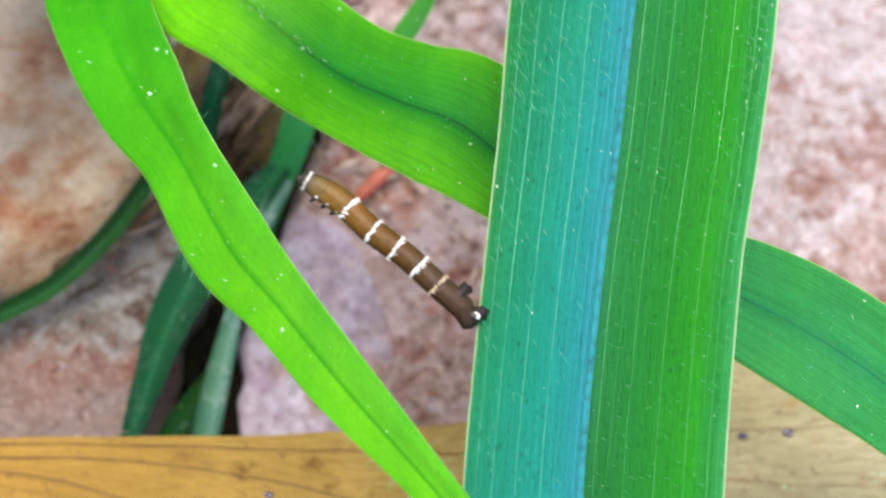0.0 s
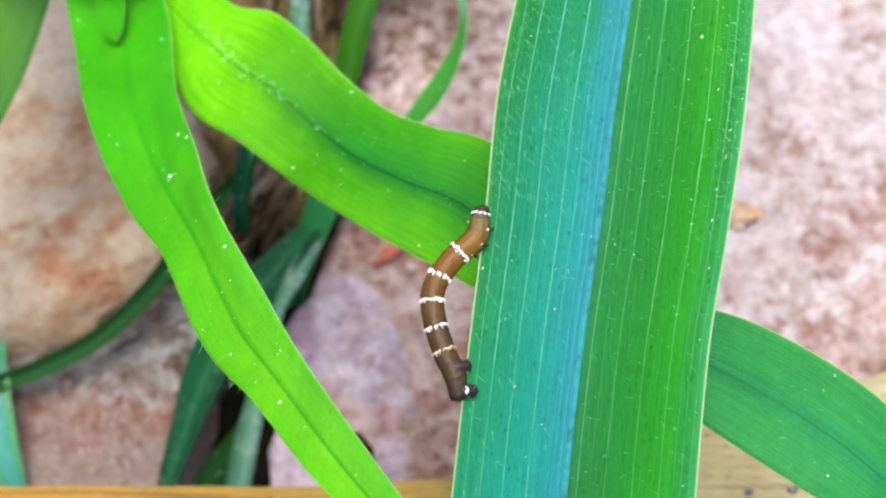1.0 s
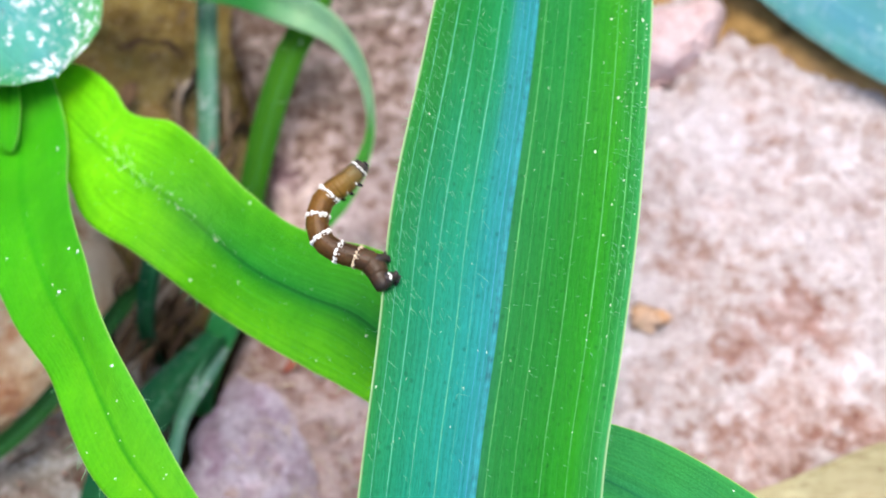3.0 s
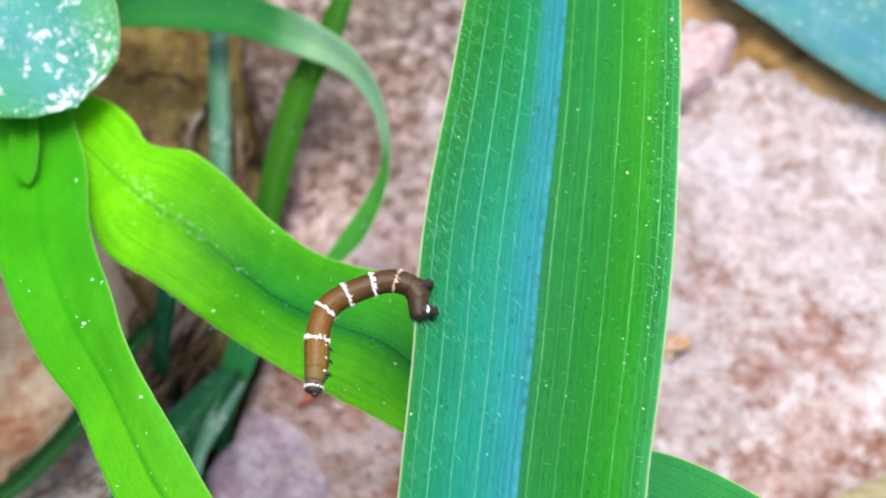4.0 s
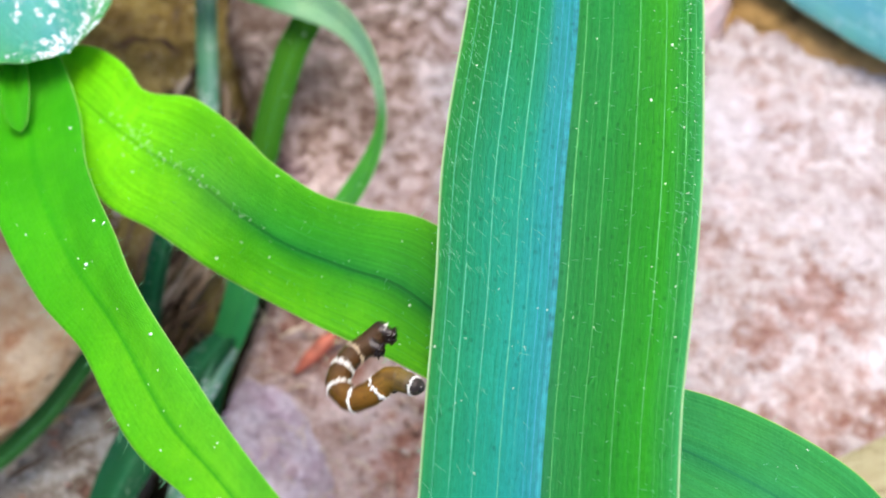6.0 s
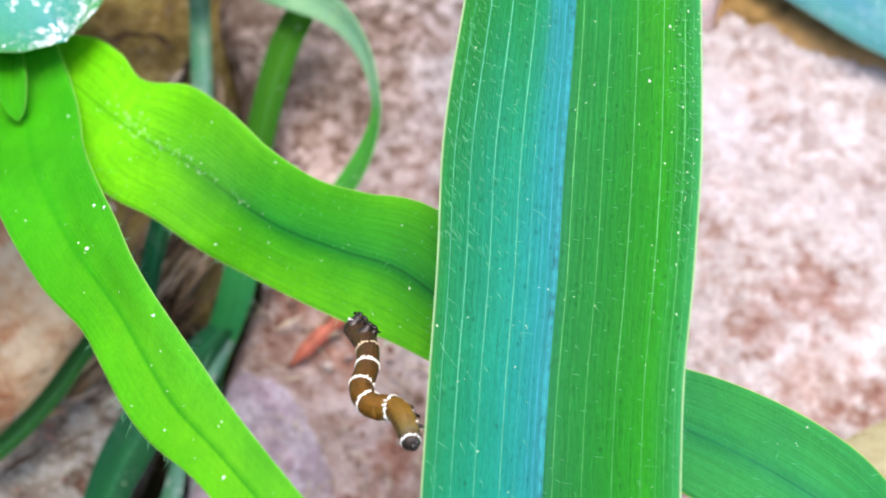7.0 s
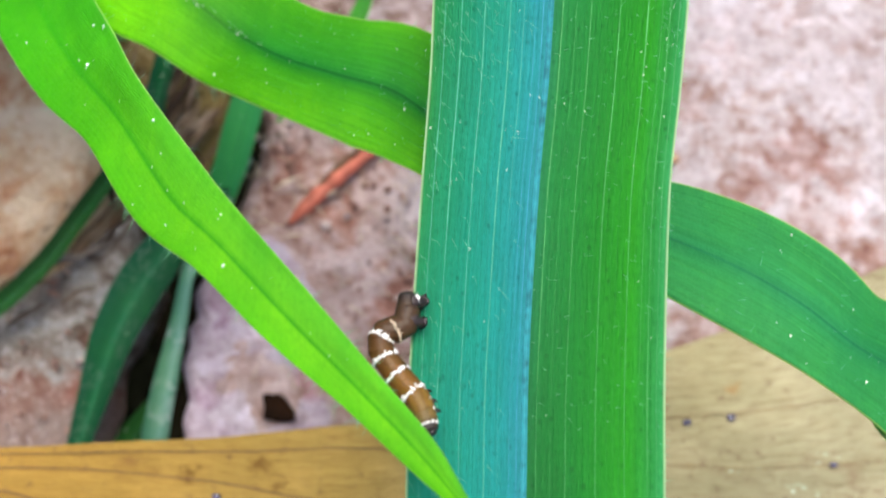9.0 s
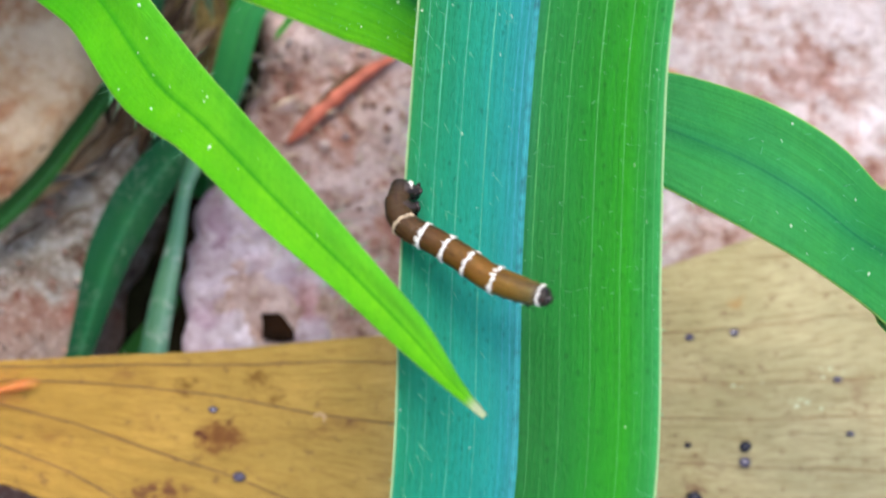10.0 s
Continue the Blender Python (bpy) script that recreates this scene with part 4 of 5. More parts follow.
def patchy(r):
    """A place on the waxy leaf, in clusters."""
    while True:
        a, c = r.uniform(0.5, 0.995), r.uniform(0.0, 0.999)
        edge = 0.35 if min(c, 1 - c) < 0.05 or a > 0.97 else 0.0
        if noise.noise(Vector((a * 26.0, c * 9.0, 5.0))) + 0.4 * noise.noise(Vector((a * 80.0, c * 28.0, 2.0))) + edge > 0.0:
            return a, c


def crust_clumps(name, parent, spots, seed):
    """White dried crust in ragged clumps: each spot is a place along and across the waxy leaf, a reach and a count."""
    rng = random.Random(seed)
    pieces = []
    for a, c, reach, count in spots:
        at = np.array((a, c))
        for _ in range(count):
            at = np.clip(at + (rng.gauss(0, 0.0016 * reach), rng.gauss(0, 0.006 * reach)), 0.0, 0.994)
            if rng.random() < 0.1:
                at = np.clip(np.array((a, c)) + (rng.gauss(0, 0.006 * reach), rng.gauss(0, 0.022 * reach)), 0.0, 0.994)
            fi, fj = at[0] * 69, at[1] * 20
            i, j = int(fi), int(fj)
            p = wp[i, j] + (wp[i + 1, j] - wp[i, j]) * (fi - i) + (wp[i, j + 1] - wp[i, j]) * (fj - j)
            r = rng.uniform(0.03, 0.075)
            pieces.append(blob_mesh(p + wup[i] * r * 0.3, (r * rng.uniform(0.7, 1.8), r * rng.uniform(0.7, 1.8), r * 0.7), 6, 4, 1.4, rng.random() * 60))
    return tagged(solid(name, *joined(pieces), CRUST, parent), kind="stuff")


rng = random.Random(33)
crust_clumps("droplet_crust", wet, [(*patchy(rng), rng.uniform(0.6, 1.7), rng.randint(6, 34)) for _ in range(150)], 31)
crust_clumps("rim_crust", wet, [(0.84, 0.96, 1.6, 50), (0.78, 0.98, 1.6, 50), (0.86, 0.02, 1.8, 90), (0.80, 0.04, 1.8, 60), (0.72, 0.95, 1.6, 50)], 34)
specks_on("droplet_crust", wp, wup, 110, 37, wet, patchy, (0.03, 0.10), CRUST, 2.2)
specks_on("droplet", wp, wup, 60, 35, wet, lambda r: (r.uniform(0.55, 0.99), r.uniform(0.02, 0.98)), (0.06, 0.18), DROPLET)
rim_at = wp[61, 20]
chips = [blob_mesh((rim_at[0] + 0.35 * q, rim_at[1] + 0.12 * (q % 2), rim_at[2] - 0.05), (0.24, 0.17, 0.15), 7, 5, 1.2, q) for q in range(4)]
solid("hanging_crumb", *joined(chips), STRAW, wet, "cream crumbs hanging from the leaf rim")
margin_hairs("margin_crust", wp, wup, 40, 32, wet, (0.7, 0.99), (0, 1), (0.3, 0.9))

side = thing("side_leaf", "wide mid-green leaf reaching over the buff stone", "leaf")
ribbon("blade", [(-50.0, 60.0, 6.0, 5.0), (-49.0, 40.0, 24.0, 10.0), (-49.5, 20.0, 31.0, 12.5), (-51.5, 2.0, 31.0, 11.5), (-56.0, -12.0, 28.0, 7.5), (-61.0, -22.0, 22.0, 0.5)], SIDEGREEN, side, fold=1.2, ripple=0.5, seed=14)

blue = thing("bluish_leaf", "glossy blue-green leaf lying over brown soil", "leaf")
BLUE_ROWS = [(22.6, 48.5, 5.2, 2.1), (28.9, 47.2, 5.4, 10.3), (39.1, 43.4, 5.2, 16.5), (52.7, 37.0, 4.2, 21.3), (70.1, 29.1, 2.8, 20.0), (94.9, 17.9, 2.2, 8.0), (107.8, 11.9, 2.2, 0.4)]
ribbon("blade", BLUE_ROWS, BLUELEAF, blue, fold=1.0, ripple=0.9, seed=15, thick=0.3)


bp, bup, bt = ribbon_shape(BLUE_ROWS, 1.0, 0.0, 0.9, 15, 90, 16)
specks_on("pale_crust", bp, bup, 120, 36, blue, lambda r: (r.uniform(0.1, 0.6), r.uniform(0.02, 0.9)), (0.04, 0.13), CRUST, 2.0)


def low_leaf(label, rows, mat, name="grass_leaf", **more):
    ob = thing(name, label, "grass leaf", group="low grass leaves")
    ribbon("blade", rows, mat, ob, **more)
    p, up, t = ribbon_shape(rows, more.get("fold", 0.8), more.get("bank", 0.0), more.get("ripple", 0.3), more.get("seed", 0), 60, 8)
    tube("midrib", [(*(p[i, 4] - up[i] * 0.03), 0.05) for i in range(1, 59)], STEMRIB, ob, sides=6)
    specks_on("pale_speck", p, up, 4, more.get("seed", 0), ob, lambda r: (r.uniform(0.1, 0.95), r.random()), (0.04, 0.11), SPECK, 1.8)
    return ob


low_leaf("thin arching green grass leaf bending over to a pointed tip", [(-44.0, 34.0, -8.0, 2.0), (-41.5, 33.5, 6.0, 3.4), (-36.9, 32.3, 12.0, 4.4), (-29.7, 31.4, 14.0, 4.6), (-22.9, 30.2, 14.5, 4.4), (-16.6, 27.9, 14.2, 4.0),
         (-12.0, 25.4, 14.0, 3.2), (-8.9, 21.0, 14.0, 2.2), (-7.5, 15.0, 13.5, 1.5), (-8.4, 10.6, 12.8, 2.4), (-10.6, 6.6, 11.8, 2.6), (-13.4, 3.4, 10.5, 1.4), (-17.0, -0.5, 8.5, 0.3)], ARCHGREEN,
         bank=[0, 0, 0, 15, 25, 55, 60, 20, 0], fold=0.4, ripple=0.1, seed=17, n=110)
low_leaf("pale green upright grass stem", [(-27.4, 46.0, 12.0, 2.2), (-27.1, 31.7, 9.0, 2.3), (-26.8, 22.0, 5.0, 2.3), (-26.4, 8.0, -2.0, 2.2), (-26.0, 2.0, -8.0, 1.8)], PALEGREEN, fold=0.7, ripple=0.05, seed=18)
low_leaf("bright green narrow grass leaf", [(-12.0, 38.0, 13.0, 1.6), (-14.6, 30.0, 11.0, 3.0), (-17.6, 24.0, 9.0, 3.3), (-20.0, 15.0, 6.0, 3.1), (-22.0, 6.0, 0.0, 2.6), (-23.0, 0.0, -8.0, 1.6)], OLIVE, fold=0.6, ripple=0.1, seed=19)
low_leaf("green grass stem rising from the gap between stones", [(-16.4, 5.0, 11.0, 1.5), (-18.0, 3.5, 11.0, 3.0), (-19.8, 1.2, 10.0, 3.5), (-22.0, -4.5, 6.0, 3.5), (-24.5, -9.5, 1.0, 3.0), (-26.0, -13.0, -6.0, 2.4)], MIDGREEN, fold=0.8, ripple=0.1, seed=20)
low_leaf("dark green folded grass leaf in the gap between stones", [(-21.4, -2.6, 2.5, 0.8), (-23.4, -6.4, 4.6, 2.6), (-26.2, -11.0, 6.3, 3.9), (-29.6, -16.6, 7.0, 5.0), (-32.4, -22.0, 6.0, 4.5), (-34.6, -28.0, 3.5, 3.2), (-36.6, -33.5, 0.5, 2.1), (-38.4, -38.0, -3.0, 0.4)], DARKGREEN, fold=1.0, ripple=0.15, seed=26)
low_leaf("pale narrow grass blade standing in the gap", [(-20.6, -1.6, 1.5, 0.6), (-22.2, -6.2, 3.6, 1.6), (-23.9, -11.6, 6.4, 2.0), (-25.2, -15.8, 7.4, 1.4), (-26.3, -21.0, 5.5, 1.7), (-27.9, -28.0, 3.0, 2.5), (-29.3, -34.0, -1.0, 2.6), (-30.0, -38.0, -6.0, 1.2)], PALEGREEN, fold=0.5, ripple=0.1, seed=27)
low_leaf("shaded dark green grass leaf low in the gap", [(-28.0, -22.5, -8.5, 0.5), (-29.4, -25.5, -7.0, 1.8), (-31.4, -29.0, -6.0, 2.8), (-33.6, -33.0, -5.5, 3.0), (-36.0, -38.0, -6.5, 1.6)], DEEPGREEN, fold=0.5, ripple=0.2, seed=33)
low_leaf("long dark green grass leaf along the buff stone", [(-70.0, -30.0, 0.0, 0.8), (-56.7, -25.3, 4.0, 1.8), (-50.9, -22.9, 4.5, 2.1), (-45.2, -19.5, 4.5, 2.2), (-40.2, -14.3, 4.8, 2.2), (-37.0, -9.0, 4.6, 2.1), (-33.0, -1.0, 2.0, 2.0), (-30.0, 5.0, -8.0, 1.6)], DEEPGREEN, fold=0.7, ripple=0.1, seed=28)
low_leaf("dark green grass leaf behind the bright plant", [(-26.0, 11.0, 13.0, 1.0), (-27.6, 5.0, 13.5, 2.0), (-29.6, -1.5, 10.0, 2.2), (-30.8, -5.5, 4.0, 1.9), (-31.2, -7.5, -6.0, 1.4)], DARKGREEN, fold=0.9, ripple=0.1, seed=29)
low_leaf("short teal grass leaf tip over the rust stone", [(-57.0, -20.0, 3.0, 3.0), (-56.0, -25.5, 4.0, 4.6), (-54.6, -30.5, 3.5, 4.4), (-52.4, -35.0, 2.0, 2.2), (-51.4, -37.6, 0.5, 0.4)], TEAL, fold=0.6, ripple=0.2, seed=30)

# ---- the yellow dead leaf in front ----
DEAD_X = (-98.0, -72.0, -52.0, -38.0, -24.0, -5.0, 21.0, 45.0, 75.0, 110.0, 128.0)
DEAD_MID = (-40.0, -39.0, -38.4, -38.5, -39.8, -41.5, -41.5, -41.0, -39.0, -36.0, -34.0)
DEAD_FAN = (1.0, 2.0, 4.0, 6.0, 9.0, 13.0, 17.0, 19.5, 19.0, 12.0, 1.0)
DEAD_TOP = (0.8, 0.7, 0.6, 0.55, 0.59, 0.69, 0.97, 1.33, 1.3, 1.1, 1.0)
DEAD_LOW = (-0.8, -1.0, -1.1, -1.18, -1.3, -1.5, -1.6, -1.5, -1.4, -1.2, -1.0)
DEAD_Z = (1.5, 9.0, 14.5, 16.8, 16.6, 15.0, 12.0, 10.5, 7.0, 3.0, 2.0)
dead = thing("dead_leaf", "large dry yellow-brown fallen leaf with ribs and small dark spots", "dead leaf")


def dead_point(x, q):
    """The dead leaf's skin, x across the ground and q from rib to rib."""
    f = lambda row: float(np.interp(x, DEAD_X, row))
    y = f(DEAD_MID) + q * f(DEAD_FAN)
    z = f(DEAD_Z) - 1.2 * (q - 0.2) ** 2 + 0.9 * noise.noise(Vector((x * 0.05, y * 0.07, 4.0))) + 0.10 * abs(math.sin(q * 17.0)) + 0.25 * noise.noise(Vector((x * 0.2, y * 0.4, 9.0)))
    return (x, y + 0.5 * noise.noise(Vector((x * 0.09, q * 2.0, 1.0))), z)


def dead_blade():
    nx, nq = 230, 60
    verts, uvs, faces = [], [], []
    for a in range(nx):
        x = -98.0 + 226.0 * a / (nx - 1)
        top, low = float(np.interp(x, DEAD_X, DEAD_TOP)), float(np.interp(x, DEAD_X, DEAD_LOW))
        for c in range(nq):
            q = low + (top - low) * c / (nq - 1)
            verts.append(dead_point(x, q))
            uvs.append((q * 0.3 + 0.5, x + 98.0))
    o = len(verts)
    verts += [(x, y, z - 0.3) for x, y, z in verts]
    for a in range(nx - 1):
        for c in range(nq - 1):
            i = a * nq + c
            faces += [(i, i + nq, i + nq + 1, i + 1), (o + i, o + i + 1, o + i + nq + 1, o + i + nq)]
        i, k = a * nq, a * nq + nq - 1
        faces += [(i, o + i, o + i + nq, i + nq), (k, k + nq, o + k + nq, o + k)]
    ob = solid("blade", [[q * MM for q in p] for p in verts], faces, DEADLEAF, dead)
    lay = ob.data.uv_layers.new(name="UVMap")
    lay.data.foreach_set("uv", np.array([uvs[i % o] for f in faces for i in f], np.float32).ravel())
    return np.array(verts[:o])


dp = dead_blade()
for rib in (((-80, 0.10), (-39, -0.67), (-28, -0.94), (-20, -1.15)), ((-80, 0.18), (-39, -0.09), (-25, -0.35), (-13.8, -0.56), (5, -0.85), (30, -1.05)), ((-80, 0.25), (-39, 0.22), (-24.5, 0.20), (-4.5, 0.07), (20, -0.10), (40, -0.14), (90, -0.2)),
            ((-4, 0.20), (20, 0.13), (40, 0.11), (90, 0.1)), ((-60, 0.5), (-39, 0.42), (-24.5, 0.46), (-10, 0.50), (8, 0.44), (20, 0.34), (40, 0.29), (90, 0.3)), ((2, 0.56), (21, 0.59), (37, 0.61), (90, 0.65)), ((10, -0.25), (22, -0.3), (60, -0.45)), ((-5, -0.2), (22, -0.42), (60, -0.75)), ((26, 0.95), (45, 1.0), (80, 1.0))):
    xs = np.arange(rib[0][0], rib[-1][0], 1.0)
    qs = curve([(x, q * 10, 0) for x, q in rib], 80)[0]
    rows = [(x, *dead_point(x, float(np.interp(x, qs[:, 0], qs[:, 1])) / 10)[1:]) for x in xs]
    tube("rib", [(x, y, z - 0.02, 0.105 * float(np.interp(x, (0, 22), (1.0, 0.55))) * min(1, 0.2 + i / 6, 0.2 + (len(rows) - 1 - i) / 6) * (1 + 0.5 * noise.noise(Vector((x * 0.3, y, 3.0))))) for i, (x, y, z) in enumerate(rows)], DEADRIB, dead, sides=6)


def on_dead(x, y):
    """Height of the dead leaf's top over a place."""
    return float(dp[((dp[:, :2] - (x, y)) ** 2).sum(1).argmin(), 2])


for x, y, r, m in ((26.9, -31.3, 0.42, MAUVE), (22.7, -31.8, 0.38, MAUVE), (36.1, -35.7, 0.34, MAUVE), (-20.0, -39.5, 0.36, MAUVE), (-17.6, -45.2, 0.5, MAUVE), (27.3, -41.8, 0.52, BLACK),
                   (27.2, -43.2, 0.5, MAUVE), (22.0, -41.8, 0.3, BLACK), (37.0, -40.6, 0.3, MAUVE), (22.4, -46.4, 0.6, BLACK)):
    v, f = blob_mesh((x, y, on_dead(x, y) + r * 0.35), (r * 1.15, r * 0.9, r * 0.7), 10, 7, 0.4, x)
    tagged(solid("spore_bead", v, f, m), "tiny dark purplish bead stuck on the dead leaf", "fungus bead", "beads on the dead leaf")

rng = random.Random(52)
flecks = []
for x, y, n in ((32.0, -37.6, 7), (35.5, -34.6, 4), (28.0, -36.5, 3)):
    for _ in range(n):
        fx, fy, r = x + rng.gauss(0, 1.3), y + rng.gauss(0, 0.5), rng.uniform(0.05, 0.13)
        flecks.append(blob_mesh((fx, fy, on_dead(fx, fy) + 0.03), (r * 1.8, r, r * 0.5), 6, 4, 1.0, rng.uniform(0, 50)))
tagged(solid("pale_fleck", *joined(flecks), SPECK, dead), kind="stuff")

# ---- small litter ----
def grit_material():
    k = Mat("granite_grit")
    tone = k.node("ShaderNodeNewGeometry").outputs["Random Per Island"]
    fine = k.noise(k.coords(), 2500.0, 3.0)
    col = k.ramp(tone, (0.0, (0.26, 0.15, 0.11)), (0.12, (0.32, 0.19, 0.14)), (0.45, (0.42, 0.25, 0.19)), (0.7, (0.46, 0.34, 0.29)), (1.0, (0.56, 0.48, 0.44)))
    k.set(color=k.mix(k.math("MULTIPLY", fine, 0.5), col, k.mix(1.0, col, (0.6, 0.55, 0.5), "MULTIPLY")), rough=0.85, spec=0.2)
    return k.m


GRIT = grit_material()
rng = random.Random(63)
grit = []
for spread, count in (((-21, 6, -30, 8), 260), ((-60, -34, -38, -14), 70), ((-60, -36, -12, 10), 40)):
    for _ in range(count):
        x, y = rng.uniform(*spread[:2]), rng.uniform(*spread[2:])
        if -27 < x < -10 and y < -12:
            continue
        s = rng.uniform(0.12, 0.5) * rng.uniform(0.5, 1.0)
        grit.append(blob_mesh((x, y, 0.15 if x > -25 else 0.3), (s * rng.uniform(0.7, 1.6), s * rng.uniform(0.7, 1.6), s + 0.5), 6, 4, 0.9, rng.uniform(0, 90)))
tagged(solid("stone_grit", *joined(grit), GRIT, smooth=False), "loose brown, pink and white stone grit", "grit", kind="stuff")

tw = thing("red_twig", "thin bright red dry twig lying on the stone", "twig")
shaft = curve([(-16.2, -8.8, 0.6, 0.25), (-14.8, -7.4, 1.0, 0.72), (-12.2, -4.8, 1.4, 0.85), (-9.6, -2.4, 1.5, 0.8), (-6.8, -0.2, 1.3, 0.55), (-4.6, 1.2, 1.0, 0.2)], 44)[0]
tube("shaft", [(x, y, z, r * (1 + 0.35 * noise.noise(Vector((i * 0.23, 1.0, 3.0))))) for i, (x, y, z, r) in enumerate(shaft)], REDTWIG, tw)
tube("splinter", [(-13.4, -5.4, 1.6, 0.12), (-12.0, -3.8, 2.0, 0.3), (-10.0, -1.9, 2.1, 0.32), (-8.2, -0.2, 1.9, 0.12)], BROWNLITTER, tw, "brown split side of the twig", 14)
for i, (x, y, dx, dy, s) in enumerate(((-6.5, -24.6, 1.5, -2.6, 0.16), (-13.0, -6.2, 2.0, 1.2, 0.14), (-18.0, -5.0, 3.0, 1.5, 0.2), (-8.0, -19.0, -1.8, 1.2, 0.13), (-3.5, -17.0, 1.2, 2.6, 0.14), (-17.0, -10.5, 2.6, 0.4, 0.12))):
    fb = thing("dry_fibre", "short pale dry plant fibre on the stone", "plant fibre", group="loose fibres")
    tube("strand", [(x, y, 0.9, s * 0.6), (x + dx * 0.5 + 0.2, y + dy * 0.5, 1.5, s), (x + dx, y + dy, 0.8, s * 0.4)], STRAW, fb, n=8, sides=6)
def stalk_material():
    k = Mat("dry_stalk_skin")
    tone = k.node("ShaderNodeNewGeometry").outputs["Random Per Island"]
    col = k.ramp(tone, (0.0, (0.030, 0.018, 0.010)), (0.35, (0.075, 0.045, 0.022)), (0.65, (0.15, 0.105, 0.062)), (0.9, (0.24, 0.19, 0.14)), (1.0, (0.30, 0.26, 0.22)))
    k.set(color=k.mix(k.math("MULTIPLY", k.noise(k.coords(), 900.0, 4.0), 0.9), col, k.mix(1.0, col, (0.45, 0.4, 0.38), "MULTIPLY")), rough=0.8, spec=0.2)
    return k.m


fibres = []
rng = random.Random(19)
for x0, x1, y0, y1, count, turn in ((-36, -27, -15, 4, 62, 1.05), (-33, -24, 4, 24, 34, 1.35), (-50, -38, -21, -12, 9, 0.75)):
    for _ in range(count):
        x, y = rng.uniform(x0, x1), rng.uniform(y0, y1)
        a, L, r = rng.gauss(turn, 0.2), rng.uniform(3.0, 10.0), rng.choice((0.12, 0.2, 0.3, 0.45))
        z = rng.uniform(-0.6, 1.8)
        rows = [(x, y, z - 0.8, r * 0.5), (x + math.cos(a) * L * 0.35 + rng.gauss(0, 0.25), y + math.sin(a) * L * 0.35, z + 0.9, r), (x + math.cos(a) * L * 0.7 + rng.gauss(0, 0.25), y + math.sin(a) * L * 0.7, z + 0.8, r * 0.9), (x + math.cos(a + 0.1) * L, y + math.sin(a + 0.1) * L, z - 0.5, r * 0.3)]
        fibres.append(tube_mesh(curve(rows, 9)[0], 6))
tagged(solid("dead_stalk", *joined(fibres), stalk_material()), "dull brown and grey dry stalks lying in the gap between stones", "dry stalk", kind="stuff")
fibres = []
rng = random.Random(41)
for _ in range(150):
    x, y = rng.uniform(-20, 2), rng.uniform(-30, 2)
    a, L = rng.gauss(1.9, 0.7), rng.uniform(0.8, 3.0)
    fibres.append(tube_mesh([(x, y, 0.5, 0.05), (x + math.cos(a) * L * 0.5, y + math.sin(a) * L * 0.5, 1.2, 0.08), (x + math.cos(a + 0.3) * L, y + math.sin(a + 0.3) * L, 0.6, 0.03)], 5))
tagged(solid("fine_fibre", *joined(fibres), STRAW), "fine pale dry plant fibres lying on the granite", "plant fibre", kind="stuff")


def crumb_mesh(center, half, n=7, seed=3.0):
    """A broken crumb: a block with uneven faces and chipped corners."""
    pieces = []
    for axis in range(3):
        for side_of in (-1, 1):
            verts, faces = [], []
            for i in range(n):
                for j in range(n):
                    p = [0.0, 0.0, 0.0]
                    p[axis], p[axis - 2], p[axis - 1] = float(side_of), 2 * i / (n - 1) - 1, 2 * j / (n - 1) - 1
                    d = Vector(p)
                    d *= 1.0 - 0.09 * max(0.0, d.length - 1.0) + 0.22 * noise.noise(d * 1.5 + Vector((seed, 0, 0))) + 0.10 * noise.noise(d * 5.0 + Vector((0, seed, 0)))
                    d.x -= 0.75 * max(0.0, d.y) * max(0.0, d.x) - 0.3 * max(0.0, -d.y) * max(0.0, d.x)
                    verts.append([(center[q] + d[q] * half[q]) * MM for q in range(3)])
            for i in range(n - 1):
                for j in range(n - 1):
                    f = (i * n + j, (i + 1) * n + j, (i + 1) * n + j + 1, i * n + j + 1)
                    faces.append(f if side_of > 0 else f[::-1])
            pieces.append((verts, faces))
    return joined(pieces)


crumb = solid("bark_crumb", *crumb_mesh((-16.5, -28.6, 0.9), (1.45, 1.3, 0.9)), plain("dark_bark", (0.004, 0.003, 0.002), 0.95, 0.5, 1400.0, 0.05, 0.0008, (0.020, 0.009, 0.004)), smooth=False)
weld = bmesh.new()
weld.from_mesh(crumb.data)
bmesh.ops.remove_doubles(weld, verts=weld.verts, dist=1e-6)
weld.to_mesh(crumb.data)
weld.free()
tagged(crumb, "small squarish dark brown bark crumb on the mauve stone", "bark chip")
chip = solid("orange_chip", *blob_mesh((23.2, -1.2, 0.75), (1.7, 1.25, 0.35), 16, 9, 1.3, 3), plain("orange_chip", (0.40, 0.20, 0.07), 0.7, 0.4, 900.0, 0.3, 0.0003, (0.40, 0.28, 0.20)))
tagged(chip, "flat orange-brown bark chip on the granite", "bark chip")
curl = solid("husk_curl", *tube_mesh(curve([(-11.3, -40.0, on_dead(-11.3, -40.0) + 0.15, 0.07), (-10.8, -39.8, on_dead(-10.8, -39.8) + 0.2, 0.12), (-10.35, -40.1, on_dead(-10.35, -40.1) + 0.2, 0.11), (-10.5, -40.5, on_dead(-10.5, -40.5) + 0.15, 0.05)], 14)[0], 8), plain("pale_husk", (0.62, 0.42, 0.24), 0.5, 0.3, 1500.0))
tagged(curl, "tiny curled pale husk on the dead leaf", "husk")
rng = random.Random(77)
